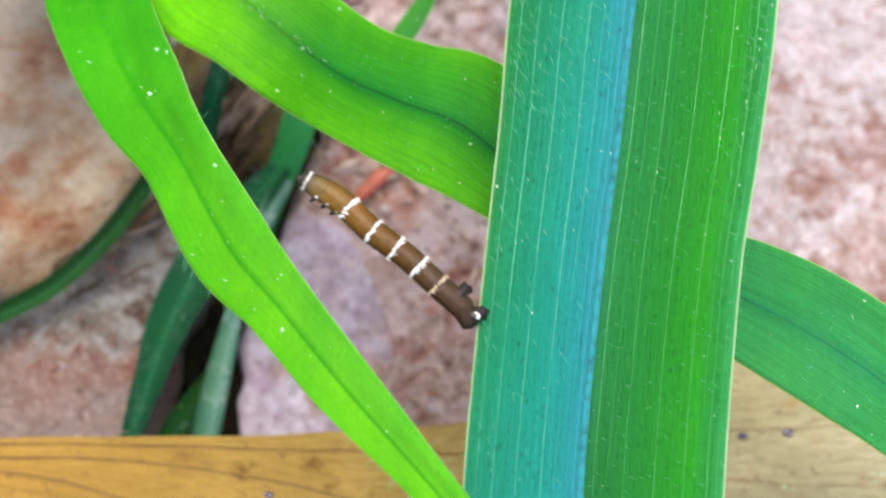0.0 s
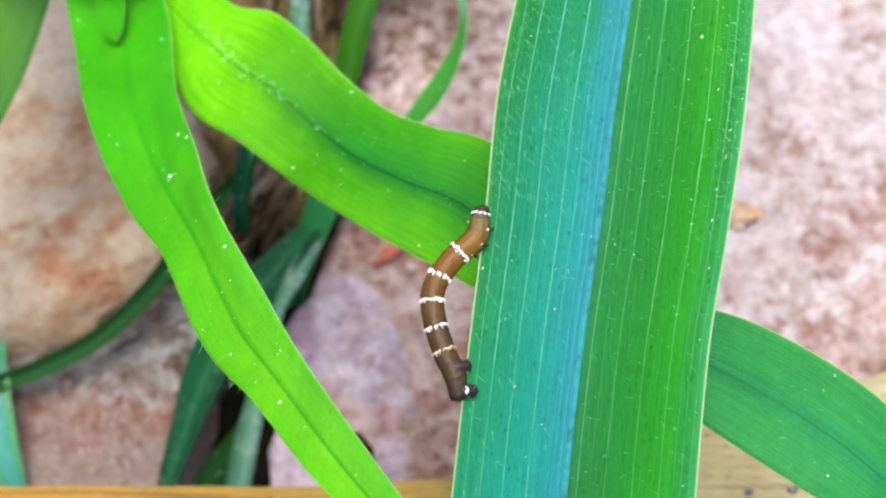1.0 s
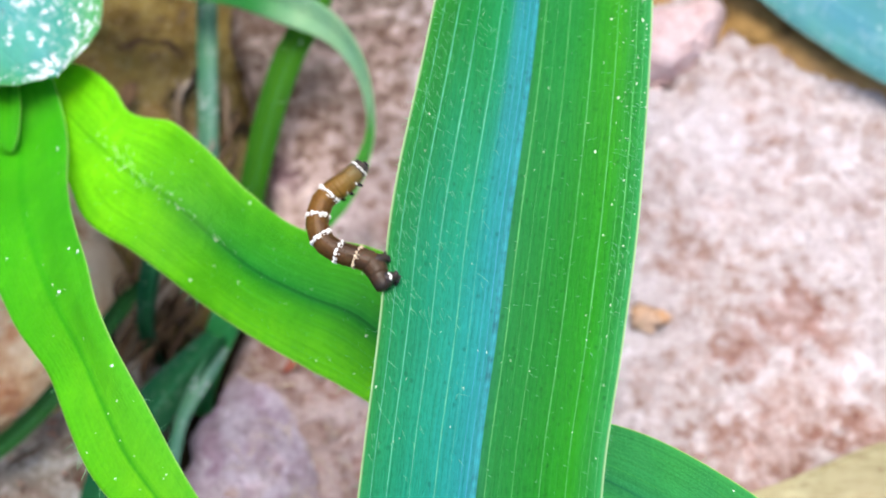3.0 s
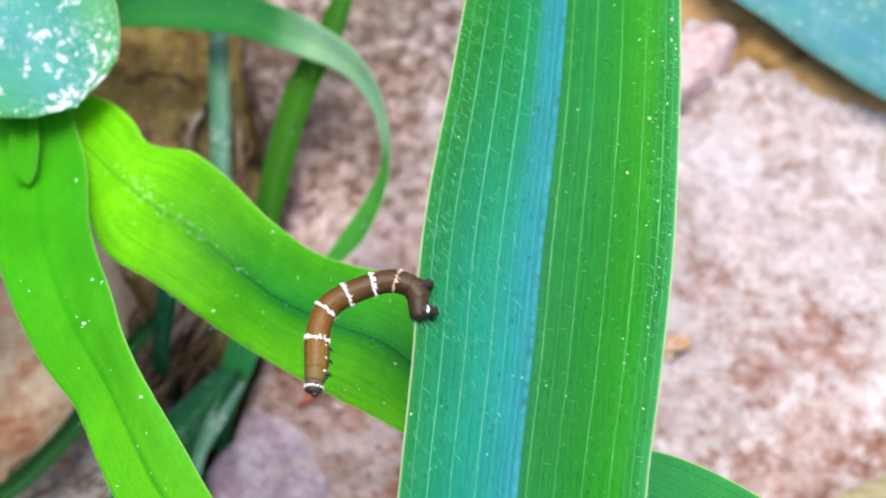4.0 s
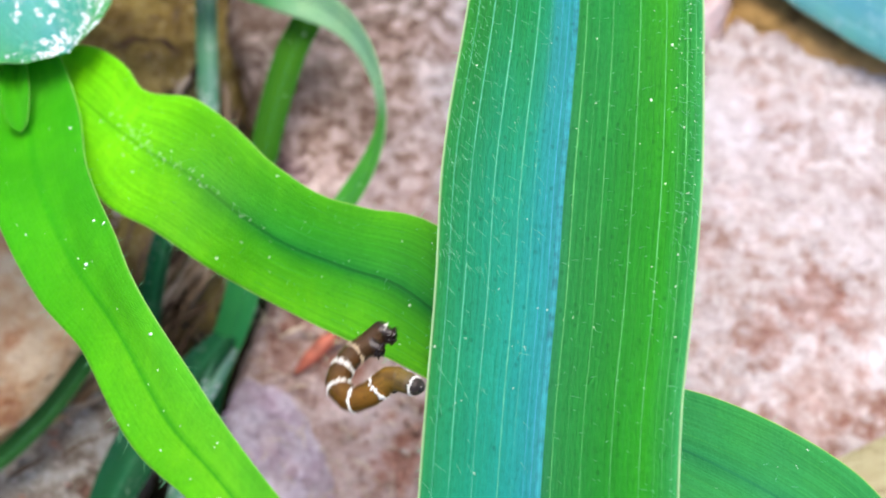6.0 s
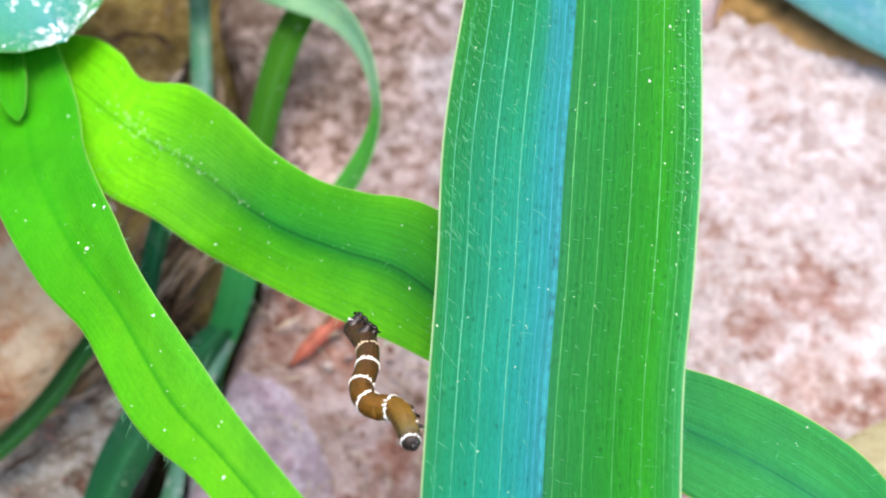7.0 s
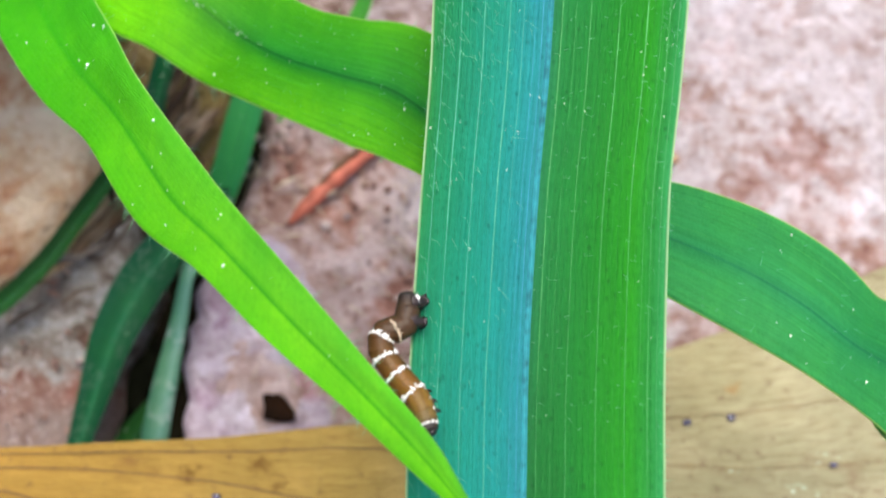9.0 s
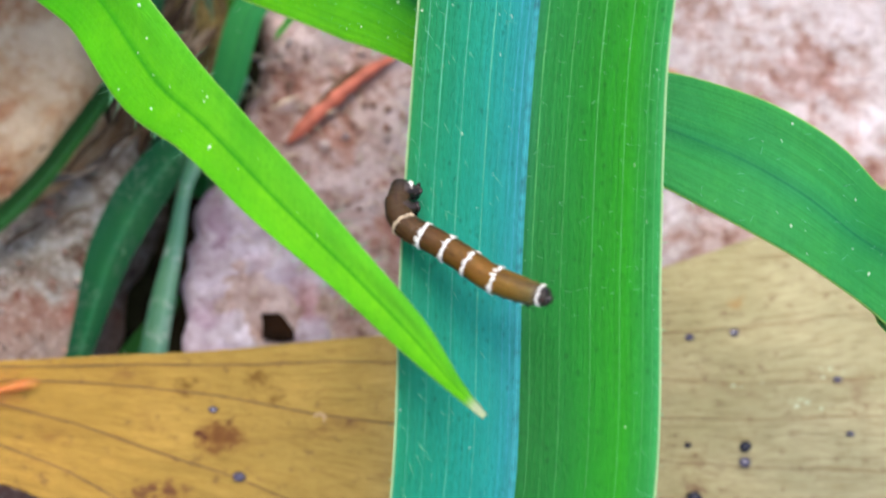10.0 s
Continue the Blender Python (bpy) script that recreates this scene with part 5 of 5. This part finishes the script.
for x, y, z in [(rng.uniform(-34, -22), rng.uniform(-8, 12), -3.0) for _ in range(18)] + [(rng.uniform(-38, -26), rng.uniform(14, 34), 0.4) for _ in range(5)]:
    a, L = rng.uniform(0, 6.28), rng.uniform(2.0, 5.0)
    dx, dy, w = math.cos(a) * L / 2, math.sin(a) * L / 2, rng.uniform(0.5, 1.8)
    dl = thing("dry_leaf", "crumpled grey-brown dry leaf scrap between stones", "dead leaf", group="dry leaf scraps")
    ribbon("blade", [(x - dx, y - dy, z - 0.3, w * 0.3), (x - dx * 0.3, y - dy * 0.3 + 0.3, z + 0.5, w), (x + dx * 0.4, y + dy * 0.4 - 0.2, z + 0.6, w * 0.9), (x + dx, y + dy, z, 0.1)],
           rng.choice((DRY, DRY, BROWNLITTER)), dl, fold=0.3, bank=rng.uniform(-25, 25), ripple=0.5, seed=rng.randint(0, 99), n=16, across=6, thick=0.15)


# ---- the looper caterpillar ----
CUTS = (0, 0.05, 0.11, 0.17, 0.225, 0.30, 0.375, 0.44, 0.505, 0.57, 0.638, 0.70, 0.76, 0.84, 0.915, 1.0)
LENGTH = 12.6
caterpillar = thing("caterpillar", "small brown looper caterpillar with narrow white rings, walking on the blade", "caterpillar")


def segment_mesh(half, r0, r1, squash, u0, u1):
    """A short barrel along x, its ends rounded in under the neighbours; also the body fraction and angle of each corner."""
    verts, faces, marks = [], [], []
    rings, seg = 13, 24
    for i in range(rings):
        s = -1 + 2 * i / (rings - 1)
        x = half * s
        r = (r0 + (r1 - r0) * (s + 1) / 2) * max(0.02, (1 - abs(s) ** 8.0)) ** 0.5
        r *= 1 + 0.014 * math.cos(s * 11)
        for k in range(seg + 1):
            a = 2 * math.pi * k / seg
            verts.append((x * MM, math.cos(a) * r * MM, math.sin(a) * r * squash * MM))
            marks.append((u0 + (u1 - u0) * (s + 1) / 2, k / seg))
    w = seg + 1
    for i in range(rings - 1):
        for k in range(seg):
            faces.append((i * w + k, i * w + k + 1, (i + 1) * w + k + 1, (i + 1) * w + k))
    faces.append(tuple(range(seg))[::-1])
    faces.append(tuple((rings - 1) * w + k for k in range(seg)))
    return verts, faces, marks


def band_mesh(x, r, seed, size=1.0, gap=0.12, comb=0.6):
    """A ring of small warts round the body, with shorter teeth behind it."""
    rng = random.Random(seed)
    pieces = []
    for k in range(38):
        a = 2 * math.pi * (k + rng.uniform(-0.25, 0.25)) / 38
        thin = 0.10 if math.sin(a) > 0.1 else 0.0
        thin = max(thin, 0.22 if math.cos(a) > 0.55 else 0.0)
        if rng.random() < gap + thin:
            continue
        g = size * rng.uniform(0.062, 0.108)
        pieces.append(blob_mesh((x + rng.uniform(-0.05, 0.05), math.cos(a) * r, math.sin(a) * r), (g * 1.15, g, g), 8, 6, 0.35, k + seed))
        if rng.random() < comb * 0.55:
            g = size * rng.uniform(0.035, 0.07)
            pieces.append(blob_mesh((x + rng.uniform(0.09, 0.2) * size, math.cos(a) * r, math.sin(a) * r), (g * 1.5, g, g), 7, 5, 0.6, k + seed + 50))
    return joined(pieces)


def radius(s):
    return float(np.interp(s, (0, 0.03, 0.08, 0.17, 0.3, 0.7, 0.8, 0.9, 1.0), (0.52, 0.62, 0.72, 0.78, 0.78, 0.75, 0.77, 0.76, 0.56)))


segments = []
for i in range(15):
    a, b = CUTS[i], CUTS[i + 1]
    half = (b - a) * LENGTH / 2 + 0.34
    over = 0.34 / LENGTH
    v, f, marks = segment_mesh(half, radius(a), radius(b), 0.96, a - over, b + over)
    seg = solid("head" if i == 0 else "body_segment", v, f, SKIN, caterpillar, "blunt grey-brown head with a white collar" if i == 0 else "")
    lay = seg.data.uv_layers.new(name="UVMap")
    lay.data.foreach_set("uv", np.array([marks[q] for g in f for q in g], np.float32).ravel())
    segments.append(seg)
    x0 = -(b - a) * LENGTH / 2
    if a in (0.225, 0.375, 0.505, 0.638):
        solid("band", *band_mesh(x0 + 0.15, radius(a) * 0.97, i, 1.06, 0.04, 0.8), WHITE, seg, "row of white warts")
    if a == 0.76:
        solid("band", *band_mesh(x0 + 0.1, radius(a) * 0.98, i, 0.95, 0.06, 0.5), YELLOWWART, seg, "row of small yellowish warts")
    if i == 0:
        solid("collar", *band_mesh(-0.16, 0.57, 90, 0.72, 0.2, 0.0), WHITE, seg, "white collar behind the face")
        for sy in (-1, 1):
            solid("eye_patch", *blob_mesh((-half * 0.72, 0.24, 0.24 * sy), (0.2, 0.17, 0.17), 8, 6, 0.2, 4), CHITIN, seg)
        solid("jaw", *blob_mesh((-half * 0.95, 0.1, 0), (0.2, 0.26, 0.3), 8, 6, 0.2, 5), CHITIN, seg)
    if i in (1, 2, 3):
        for sz in (-1, 1):
            rows = [(0, 0.50, 0.28 * sz, 0.17), (-0.03, 0.72, 0.33 * sz, 0.13), (-0.08, 0.84, 0.34 * sz, 0.09), (-0.18, 0.92, 0.32 * sz, 0.04)]
            solid("leg", *tube_mesh(rows, 7), CHITIN, seg)
            solid("side_wart", *blob_mesh((0.1, 0.42, 0.56 * sz), (0.09, 0.09, 0.08), 7, 5, 0.5, i), WHITE, seg)
    if i in (13, 14):
        x = -0.15 if i == 13 else 0.22
        for sz in (-1, 1):
            rows = [(x, 0.15, 0.20 * sz, 0.54), (x + 0.03, 0.45, 0.25 * sz, 0.47), (x + 0.05, 0.68, 0.26 * sz, 0.36), (x + 0.08, 0.86, 0.25 * sz, 0.30), (x + 0.10, 0.99, 0.22 * sz, 0.24), (x + 0.12, 1.07, 0.20 * sz, 0.10)]
            leg = solid("proleg", *tube_mesh(curve(rows, 14)[0], 10), PROLEG, seg, "dark grasping proleg")
            solid("foot", *blob_mesh((x + 0.09, 0.97, 0.23 * sz), (0.36, 0.22, 0.28), 10, 7, 1.3, 3 + i), CHITIN, leg, "black hooked foot")
    if i == 14:
        for sz in (-1, 1):
            solid("spot", *blob_mesh((0.30, 0.38, 0.56 * sz), (0.24, 0.19, 0.17), 8, 6, 1.2, 7), WHITE, seg, "white spot")
        solid("tail_spot", *blob_mesh((0.34, -0.40, 0.08), (0.13, 0.11, 0.22), 8, 6, 1.0, 9), WHITE, seg, "white bar on the tail")
        solid("tail_plate", *blob_mesh((0.52, 0.02, 0), (0.38, 0.46, 0.46), 12, 8, 0.15, 8), CHITIN, seg)


# ---- the ant that runs across ----
ant = thing("ant", "small orange ant running over the dead leaf", "ant")
solid("head", *blob_mesh((1.9, 0, 0.75), (0.62, 0.52, 0.45), 12, 8, 0.1, 1), ANTSKIN, ant)
solid("thorax", *joined([blob_mesh((0.75, 0, 0.75), (0.75, 0.34, 0.36), 12, 8, 0.1, 2), blob_mesh((-0.15, 0, 0.7), (0.28, 0.2, 0.26), 8, 6)]), ANTSKIN, ant)
solid("gaster", *blob_mesh((-1.25, 0, 0.75), (0.95, 0.6, 0.55), 14, 9, 0.05, 3), ANTSKIN, ant, "darker striped abdomen")
for sy in (-1, 1):
    for x, fx in ((1.1, 1.5), (0.75, 0.1), (0.4, -1.4)):
        solid("leg", *tube_mesh([(x, 0.2 * sy, 0.7, 0.1), (x + fx * 0.4, 0.9 * sy, 1.15, 0.09), (x + fx * 0.8, 1.5 * sy, 0.6, 0.07), (x + fx, 1.9 * sy, 0.05, 0.05)], 6), ANTSKIN, ant)
    solid("antenna", *tube_mesh([(2.3, 0.2 * sy, 0.9, 0.07), (2.7, 0.7 * sy, 1.3, 0.06), (3.4, 0.8 * sy, 0.8, 0.06)], 6), ANTSKIN, ant)


# ---- what moves ----
SHAPES = []


def shape(t, *points):
    """The caterpillar's middle line from head to tail at a time, in millimetres."""
    SHAPES.append((t, np.array(points, float)))


def crawl():
    shape(0.00, (-13.32, -23.09, 60.73), (-11.29, -24.17, 60.42), (-9.23, -25.85, 60.06), (-7.19, -27.19, 59.70), (-5.13, -28.86, 59.30), (-3.83, -29.90, 58.95), (-3.33, -30.72, 58.62))
    shape(0.20, (-13.03, -21.76, 60.80), (-11.38, -22.56, 60.51), (-9.77, -23.32, 60.22), (-5.93, -26.34, 59.77), (-4.08, -27.74, 59.40), (-3.09, -28.49, 59.08), (-2.88, -29.29, 58.76))
    shape(0.40, (-12.97, -26.83, 60.48), (-11.46, -26.91, 60.26), (-9.70, -27.06, 60.03), (-7.57, -27.44, 59.79), (-5.42, -27.96, 59.53), (-3.55, -28.59, 59.25), (-2.96, -29.19, 58.98), (-2.81, -30.56, 58.63))
    shape(0.50, (-13.78, -28.53, 60.33), (-11.48, -28.47, 60.09), (-8.25, -28.67, 59.82), (-6.10, -28.80, 59.56), (-4.28, -29.26, 59.26), (-3.32, -29.88, 58.95), (-3.30, -30.92, 58.60))
    shape(0.70, (-3.70, -21.11, 59.33), (-4.38, -22.63, 59.25), (-5.81, -23.70, 59.19), (-6.55, -25.20, 59.10), (-6.45, -26.80, 58.98), (-5.33, -29.15, 58.77), (-4.32, -30.52, 58.64), (-3.74, -31.87, 58.50))
    shape(1.00, (-2.35, -18.84, 59.43), (-2.62, -20.53, 59.36), (-4.05, -22.08, 59.28), (-5.09, -23.97, 59.18), (-4.98, -25.78, 59.06), (-4.24, -27.89, 58.89), (-3.43, -29.44, 58.74), (-3.11, -30.73, 58.61))
    shape(1.50, (-2.49, -18.03, 59.46), (-2.53, -19.80, 59.39), (-3.82, -21.35, 59.32), (-4.44, -23.04, 59.23), (-4.38, -25.22, 59.10), (-4.10, -27.37, 58.94), (-3.63, -29.12, 58.77), (-2.97, -30.57, 58.63))
    shape(1.70, (-1.95, -17.85, 59.46), (-2.22, -19.54, 59.40), (-3.81, -20.17, 59.38), (-4.54, -21.68, 59.30), (-4.07, -23.48, 59.21), (-3.33, -24.89, 59.12), (-2.54, -26.11, 59.04), (-1.93, -27.32, 58.94))
    shape(1.85, (-2.18, -17.53, 59.47), (-2.54, -18.63, 59.44), (-3.72, -18.32, 59.45), (-4.86, -17.62, 59.47), (-5.95, -18.61, 59.44), (-5.78, -20.09, 59.38), (-4.62, -21.13, 59.33), (-3.16, -21.42, 59.32), (-2.18, -22.83, 59.24))
    shape(2.00, (-2.23, -17.59, 59.47), (-2.65, -18.83, 59.43), (-3.68, -18.51, 59.44), (-4.45, -17.80, 59.47), (-5.32, -18.40, 59.45), (-5.21, -19.87, 59.39), (-3.90, -20.62, 59.36), (-2.74, -20.85, 59.35), (-1.93, -22.44, 59.26))
    shape(2.20, (-2.43, -13.86, 59.53), (-2.47, -15.54, 59.52), (-3.44, -16.34, 59.50), (-4.65, -17.15, 59.48), (-5.09, -18.66, 59.44), (-4.24, -20.45, 59.36), (-3.08, -21.85, 59.30), (-2.33, -23.43, 59.21))
    shape(2.50, (-2.62, -11.35, 59.55), (-2.60, -12.90, 59.54), (-3.56, -13.79, 59.54), (-4.52, -14.72, 59.53), (-4.40, -16.41, 59.50), (-3.69, -18.24, 59.45), (-2.96, -20.04, 59.38), (-2.50, -21.65, 59.31), (-2.09, -22.53, 59.26))
    shape(2.70, (-2.30, -11.10, 59.55), (-2.57, -12.56, 59.54), (-3.73, -11.84, 59.55), (-4.79, -11.42, 59.55), (-6.07, -12.65, 59.54), (-5.57, -14.36, 59.53), (-3.88, -14.85, 59.52), (-2.78, -14.87, 59.52), (-1.94, -15.97, 59.51))
    shape(3.15, (-4.5, -7.2, 61.0), (-5.8, -8.2, 60.8), (-6.6, -9.6, 60.4), (-6.8, -11.2, 60.1), (-6.2, -12.8, 59.9), (-4.8, -13.6, 59.7), (-3.0, -14.2, 59.6), (-1.95, -15.9, 59.5))
    shape(3.50, (-10.5, -14.5, 60.4), (-10.4, -13.2, 60.3), (-9.4, -12.2, 60.1), (-7.8, -12.2, 60.0), (-6.2, -12.7, 59.8), (-4.4, -13.2, 59.7), (-2.7, -14.1, 59.6), (-1.9, -16.0, 59.5))
    shape(3.80, (-9.24, -19.96, 59.89), (-9.17, -18.01, 59.89), (-8.59, -16.15, 59.86), (-7.08, -14.80, 59.81), (-5.34, -14.10, 59.75), (-3.74, -13.81, 59.68), (-2.29, -14.43, 59.60), (-1.84, -16.07, 59.51))
    shape(4.00, (-8.09, -21.29, 59.82), (-8.02, -19.50, 59.83), (-8.06, -17.86, 59.82), (-7.53, -15.99, 59.79), (-5.82, -14.80, 59.74), (-3.53, -14.08, 59.68), (-2.08, -14.65, 59.60), (-1.77, -16.30, 59.50))
    shape(4.50, (-11.77, -19.15, 59.92), (-10.68, -18.92, 59.87), (-9.53, -17.79, 59.84), (-8.21, -16.53, 59.81), (-6.67, -15.73, 59.76), (-4.59, -14.84, 59.71), (-3.19, -14.40, 59.65), (-2.17, -14.91, 59.59), (-1.88, -16.25, 59.50))
    shape(5.00, (-6.92, -21.80, 59.80), (-8.14, -20.74, 59.79), (-8.58, -18.67, 59.81), (-7.83, -17.06, 59.80), (-6.36, -15.93, 59.76), (-4.37, -14.95, 59.71), (-2.85, -14.53, 59.65), (-1.97, -15.38, 59.58), (-1.84, -16.42, 59.50))
    shape(5.20, (-5.02, -23.83, 59.69), (-6.00, -22.57, 59.70), (-6.47, -20.88, 59.72), (-6.39, -18.80, 59.75), (-5.47, -16.64, 59.75), (-3.99, -15.33, 59.71), (-2.30, -14.79, 59.65), (-1.53, -15.58, 59.58), (-1.33, -16.63, 59.50))
    shape(5.80, (-2.9, -24.6, 59.0), (-4.6, -24.4, 58.8), (-6.4, -23.6, 58.6), (-7.2, -21.8, 58.5), (-6.6, -19.6, 58.4), (-5.0, -18.2, 58.4), (-3.2, -17.8, 58.4), (-2.2, -18.8, 58.3))
    shape(6.05, (-3.2, -25.0, 59.0), (-4.6, -24.3, 58.2), (-5.7, -25.2, 57.3), (-7.0, -25.7, 56.4), (-8.1, -24.7, 55.6), (-7.7, -23.0, 54.8), (-6.6, -21.6, 54.0), (-6.0, -20.2, 53.4))
    shape(6.30, (-3.30, -25.39, 59.01), (-4.53, -24.52, 58.13), (-5.44, -25.54, 57.05), (-6.58, -26.32, 55.90), (-7.97, -25.78, 54.71), (-8.07, -24.06, 53.43), (-7.22, -22.39, 52.03), (-7.55, -20.25, 50.50))
    shape(6.50, (-3.06, -25.54, 59.00), (-4.34, -24.90, 58.11), (-5.43, -25.75, 57.04), (-6.67, -26.63, 55.89), (-8.13, -26.01, 54.70), (-7.98, -24.25, 53.43), (-6.95, -22.38, 52.03), (-7.44, -20.15, 50.50))
    shape(7.00, (-3.56, -29.55, 58.65), (-3.90, -28.21, 57.92), (-4.52, -27.15, 57.03), (-5.91, -26.66, 55.96), (-6.66, -25.37, 54.79), (-6.38, -23.57, 53.50), (-6.54, -21.66, 52.07), (-7.59, -20.04, 50.50))
    shape(7.30, (-3.88, -31.26, 58.47), (-3.96, -29.69, 57.99), (-4.57, -28.52, 57.33), (-5.44, -27.02, 56.55), (-6.17, -25.30, 55.64), (-6.58, -23.74, 54.58), (-7.18, -22.27, 53.40), (-7.73, -20.73, 52.10))
    shape(7.50, (-3.67, -31.42, 58.45), (-3.36, -30.08, 58.38), (-4.61, -29.48, 58.23), (-6.58, -29.51, 58.01), (-7.27, -28.14, 57.93), (-6.15, -26.56, 57.86), (-4.99, -25.98, 57.69), (-4.49, -25.23, 57.53), (-4.84, -24.13, 57.38))
    shape(7.70, (-4.12, -32.08, 57.98), (-3.37, -30.83, 58.11), (-4.53, -30.44, 58.14), (-6.52, -30.45, 58.14), (-7.60, -29.30, 58.26), (-7.06, -28.06, 58.38), (-5.24, -27.44, 58.43), (-3.74, -27.09, 58.46), (-3.01, -26.23, 58.53))
    shape(8.00, (-3.40, -34.85, 58.22), (-3.58, -33.21, 58.37), (-4.76, -31.73, 58.51), (-6.44, -30.58, 58.63), (-6.46, -29.41, 58.75), (-4.80, -28.89, 58.80), (-3.30, -28.03, 58.88), (-2.97, -27.00, 58.97))
    shape(8.30, (-3.53, -38.01, 58.02), (-3.87, -36.44, 58.11), (-4.61, -34.99, 58.21), (-5.20, -33.67, 58.33), (-5.32, -32.03, 58.48), (-4.64, -29.97, 58.69), (-3.85, -28.94, 58.79), (-3.31, -27.74, 58.91))
    shape(8.50, (-4.01, -38.52, 58.51), (-3.59, -37.03, 58.51), (-4.85, -36.53, 58.47), (-6.03, -35.53, 58.48), (-6.22, -34.36, 58.51), (-5.56, -33.51, 58.53), (-4.22, -33.98, 58.42), (-3.05, -33.63, 58.39), (-2.96, -32.77, 58.41))
    shape(8.70, (-2.80, -39.00, 58.99), (-3.30, -37.84, 58.89), (-4.30, -36.50, 58.82), (-5.47, -35.32, 58.76), (-5.82, -34.12, 58.71), (-4.84, -33.08, 58.67), (-3.50, -33.20, 58.51), (-3.08, -31.98, 58.49))
    shape(9.00, (-2.13, -40.99, 59.44), (-2.71, -39.51, 59.27), (-3.86, -38.01, 59.12), (-4.85, -36.49, 59.00), (-4.71, -35.45, 58.87), (-3.57, -34.89, 58.72), (-3.35, -33.33, 58.66))
    shape(9.50, (-1.13, -42.19, 60.43), (-1.92, -40.38, 60.12), (-2.40, -38.70, 59.83), (-3.05, -37.49, 59.55), (-3.87, -36.27, 59.28), (-3.72, -35.19, 59.03), (-3.32, -33.43, 58.85))
    shape(9.80, (1.55, -38.45, 61.51), (0.33, -37.70, 61.07), (-1.07, -36.29, 60.68), (-2.35, -34.86, 60.32), (-3.64, -33.58, 59.97), (-3.66, -32.27, 59.63), (-3.45, -31.11, 59.28))
    shape(10.00, (4.51, -40.98, 62.44), (3.29, -40.45, 61.91), (1.65, -39.62, 61.38), (0.13, -38.37, 60.88), (-1.43, -37.26, 60.38), (-2.85, -36.29, 59.90), (-3.35, -35.15, 59.44), (-3.21, -33.65, 59.03))


def caterpillar_rows():
    """Poses of every segment, fifteen times a second."""
    crawl()
    fine = []
    for t, p in SHAPES:
        q = curve(np.c_[p, np.zeros(len(p))], 41)[0][:, :3]
        fine.append(q)
    times = np.array([s[0] for s in SHAPES])
    fine = np.array(fine)
    rows = [[] for _ in segments]
    mids = [(CUTS[i] + CUTS[i + 1]) / 2 for i in range(15)]
    for step in range(151):
        t = step / 15
        k = int(np.clip(np.searchsorted(times, t, side="right") - 1, 0, len(times) - 2))
        s = (t - times[k]) / (times[k + 1] - times[k])
        s = s * s * (3 - 2 * s) * 0.6 + s * 0.4
        line = fine[k] * (1 - s) + fine[k + 1] * s
        d = np.r_[0, np.cumsum(np.linalg.norm(np.diff(line, axis=0), axis=1))]
        at = lambda f: np.array([np.interp(f * d[-1], d, line[:, j]) for j in range(3)])
        roll = radians(float(np.interp(t, (0, 0.5, 0.76, 2.75, 3.7, 10), (180, 180, 0, 0, 180, 180))))
        grip = Vector([float(np.interp(t, (0, 5.9, 6.2, 7.4, 7.65, 10), v)) for v in ((1, 1, 0.5, 0.5, 1, 1), (0, 0, 0.9, 0.9, 0, 0), (-0.3, -0.3, 0.1, 0.1, -0.3, -0.3))])
        feet = Vector([float(np.interp(t, (0, 0.5, 0.75, 9.3, 9.8, 10), v)) for v in ((0.4, 0.4, 1, 1, 0.1, 0.1), (-0.9, -0.9, 0, 0, -0.4, -0.4), (-0.4, -0.4, -0.4, -0.4, -1, -1))])
        for i, f in enumerate(mids):
            c = at(f)
            x = Vector(at(min(1, f + 0.035)) - at(max(0, f - 0.035))).normalized()
            if i >= 12 or i <= 3:
                y = grip if i >= 12 else feet
                y = (y - x * x.dot(y)).normalized()
                z = x.cross(y)
                m = Matrix((x, y, z)).transposed().to_4x4()
            else:
                z = Vector((0.0, -0.33, 0.94))
                y = z.cross(x).normalized()
                z = x.cross(y)
                m = Matrix((x, y, z)).transposed().to_4x4() @ Matrix.Rotation(roll, 4, "X")
            m.translation = Vector(c) * MM
            rows[i].append((t, m))
    return rows


def ant_rows():
    way = ((0.0, 62.0, -52.0), (8.9, 58.0, -51.0), (9.2, 46.0, -47.0), (9.4, 31.6, -43.0), (9.5, 23.2, -40.9), (9.6, 7.0, -35.5), (9.7, -9.2, -32.8), (9.8, -18.0, -33.2), (9.9, -26.5, -35.2), (10.0, -37.6, -38.0))
    out = []
    for i, (t, x, y) in enumerate(way):
        a, b = way[max(0, i - 1)], way[min(len(way) - 1, i + 1)]
        out.append((t, pose(x * MM, y * MM, (on_dead(x, y) + 0.1) * MM, 0, 0, math.degrees(math.atan2(b[2] - a[2], b[1] - a[1])))))
    return out


def motions():
    for seg, rows in zip(segments, caterpillar_rows()):
        walk(seg, rows)
    walk(ant, ant_rows())


motions()
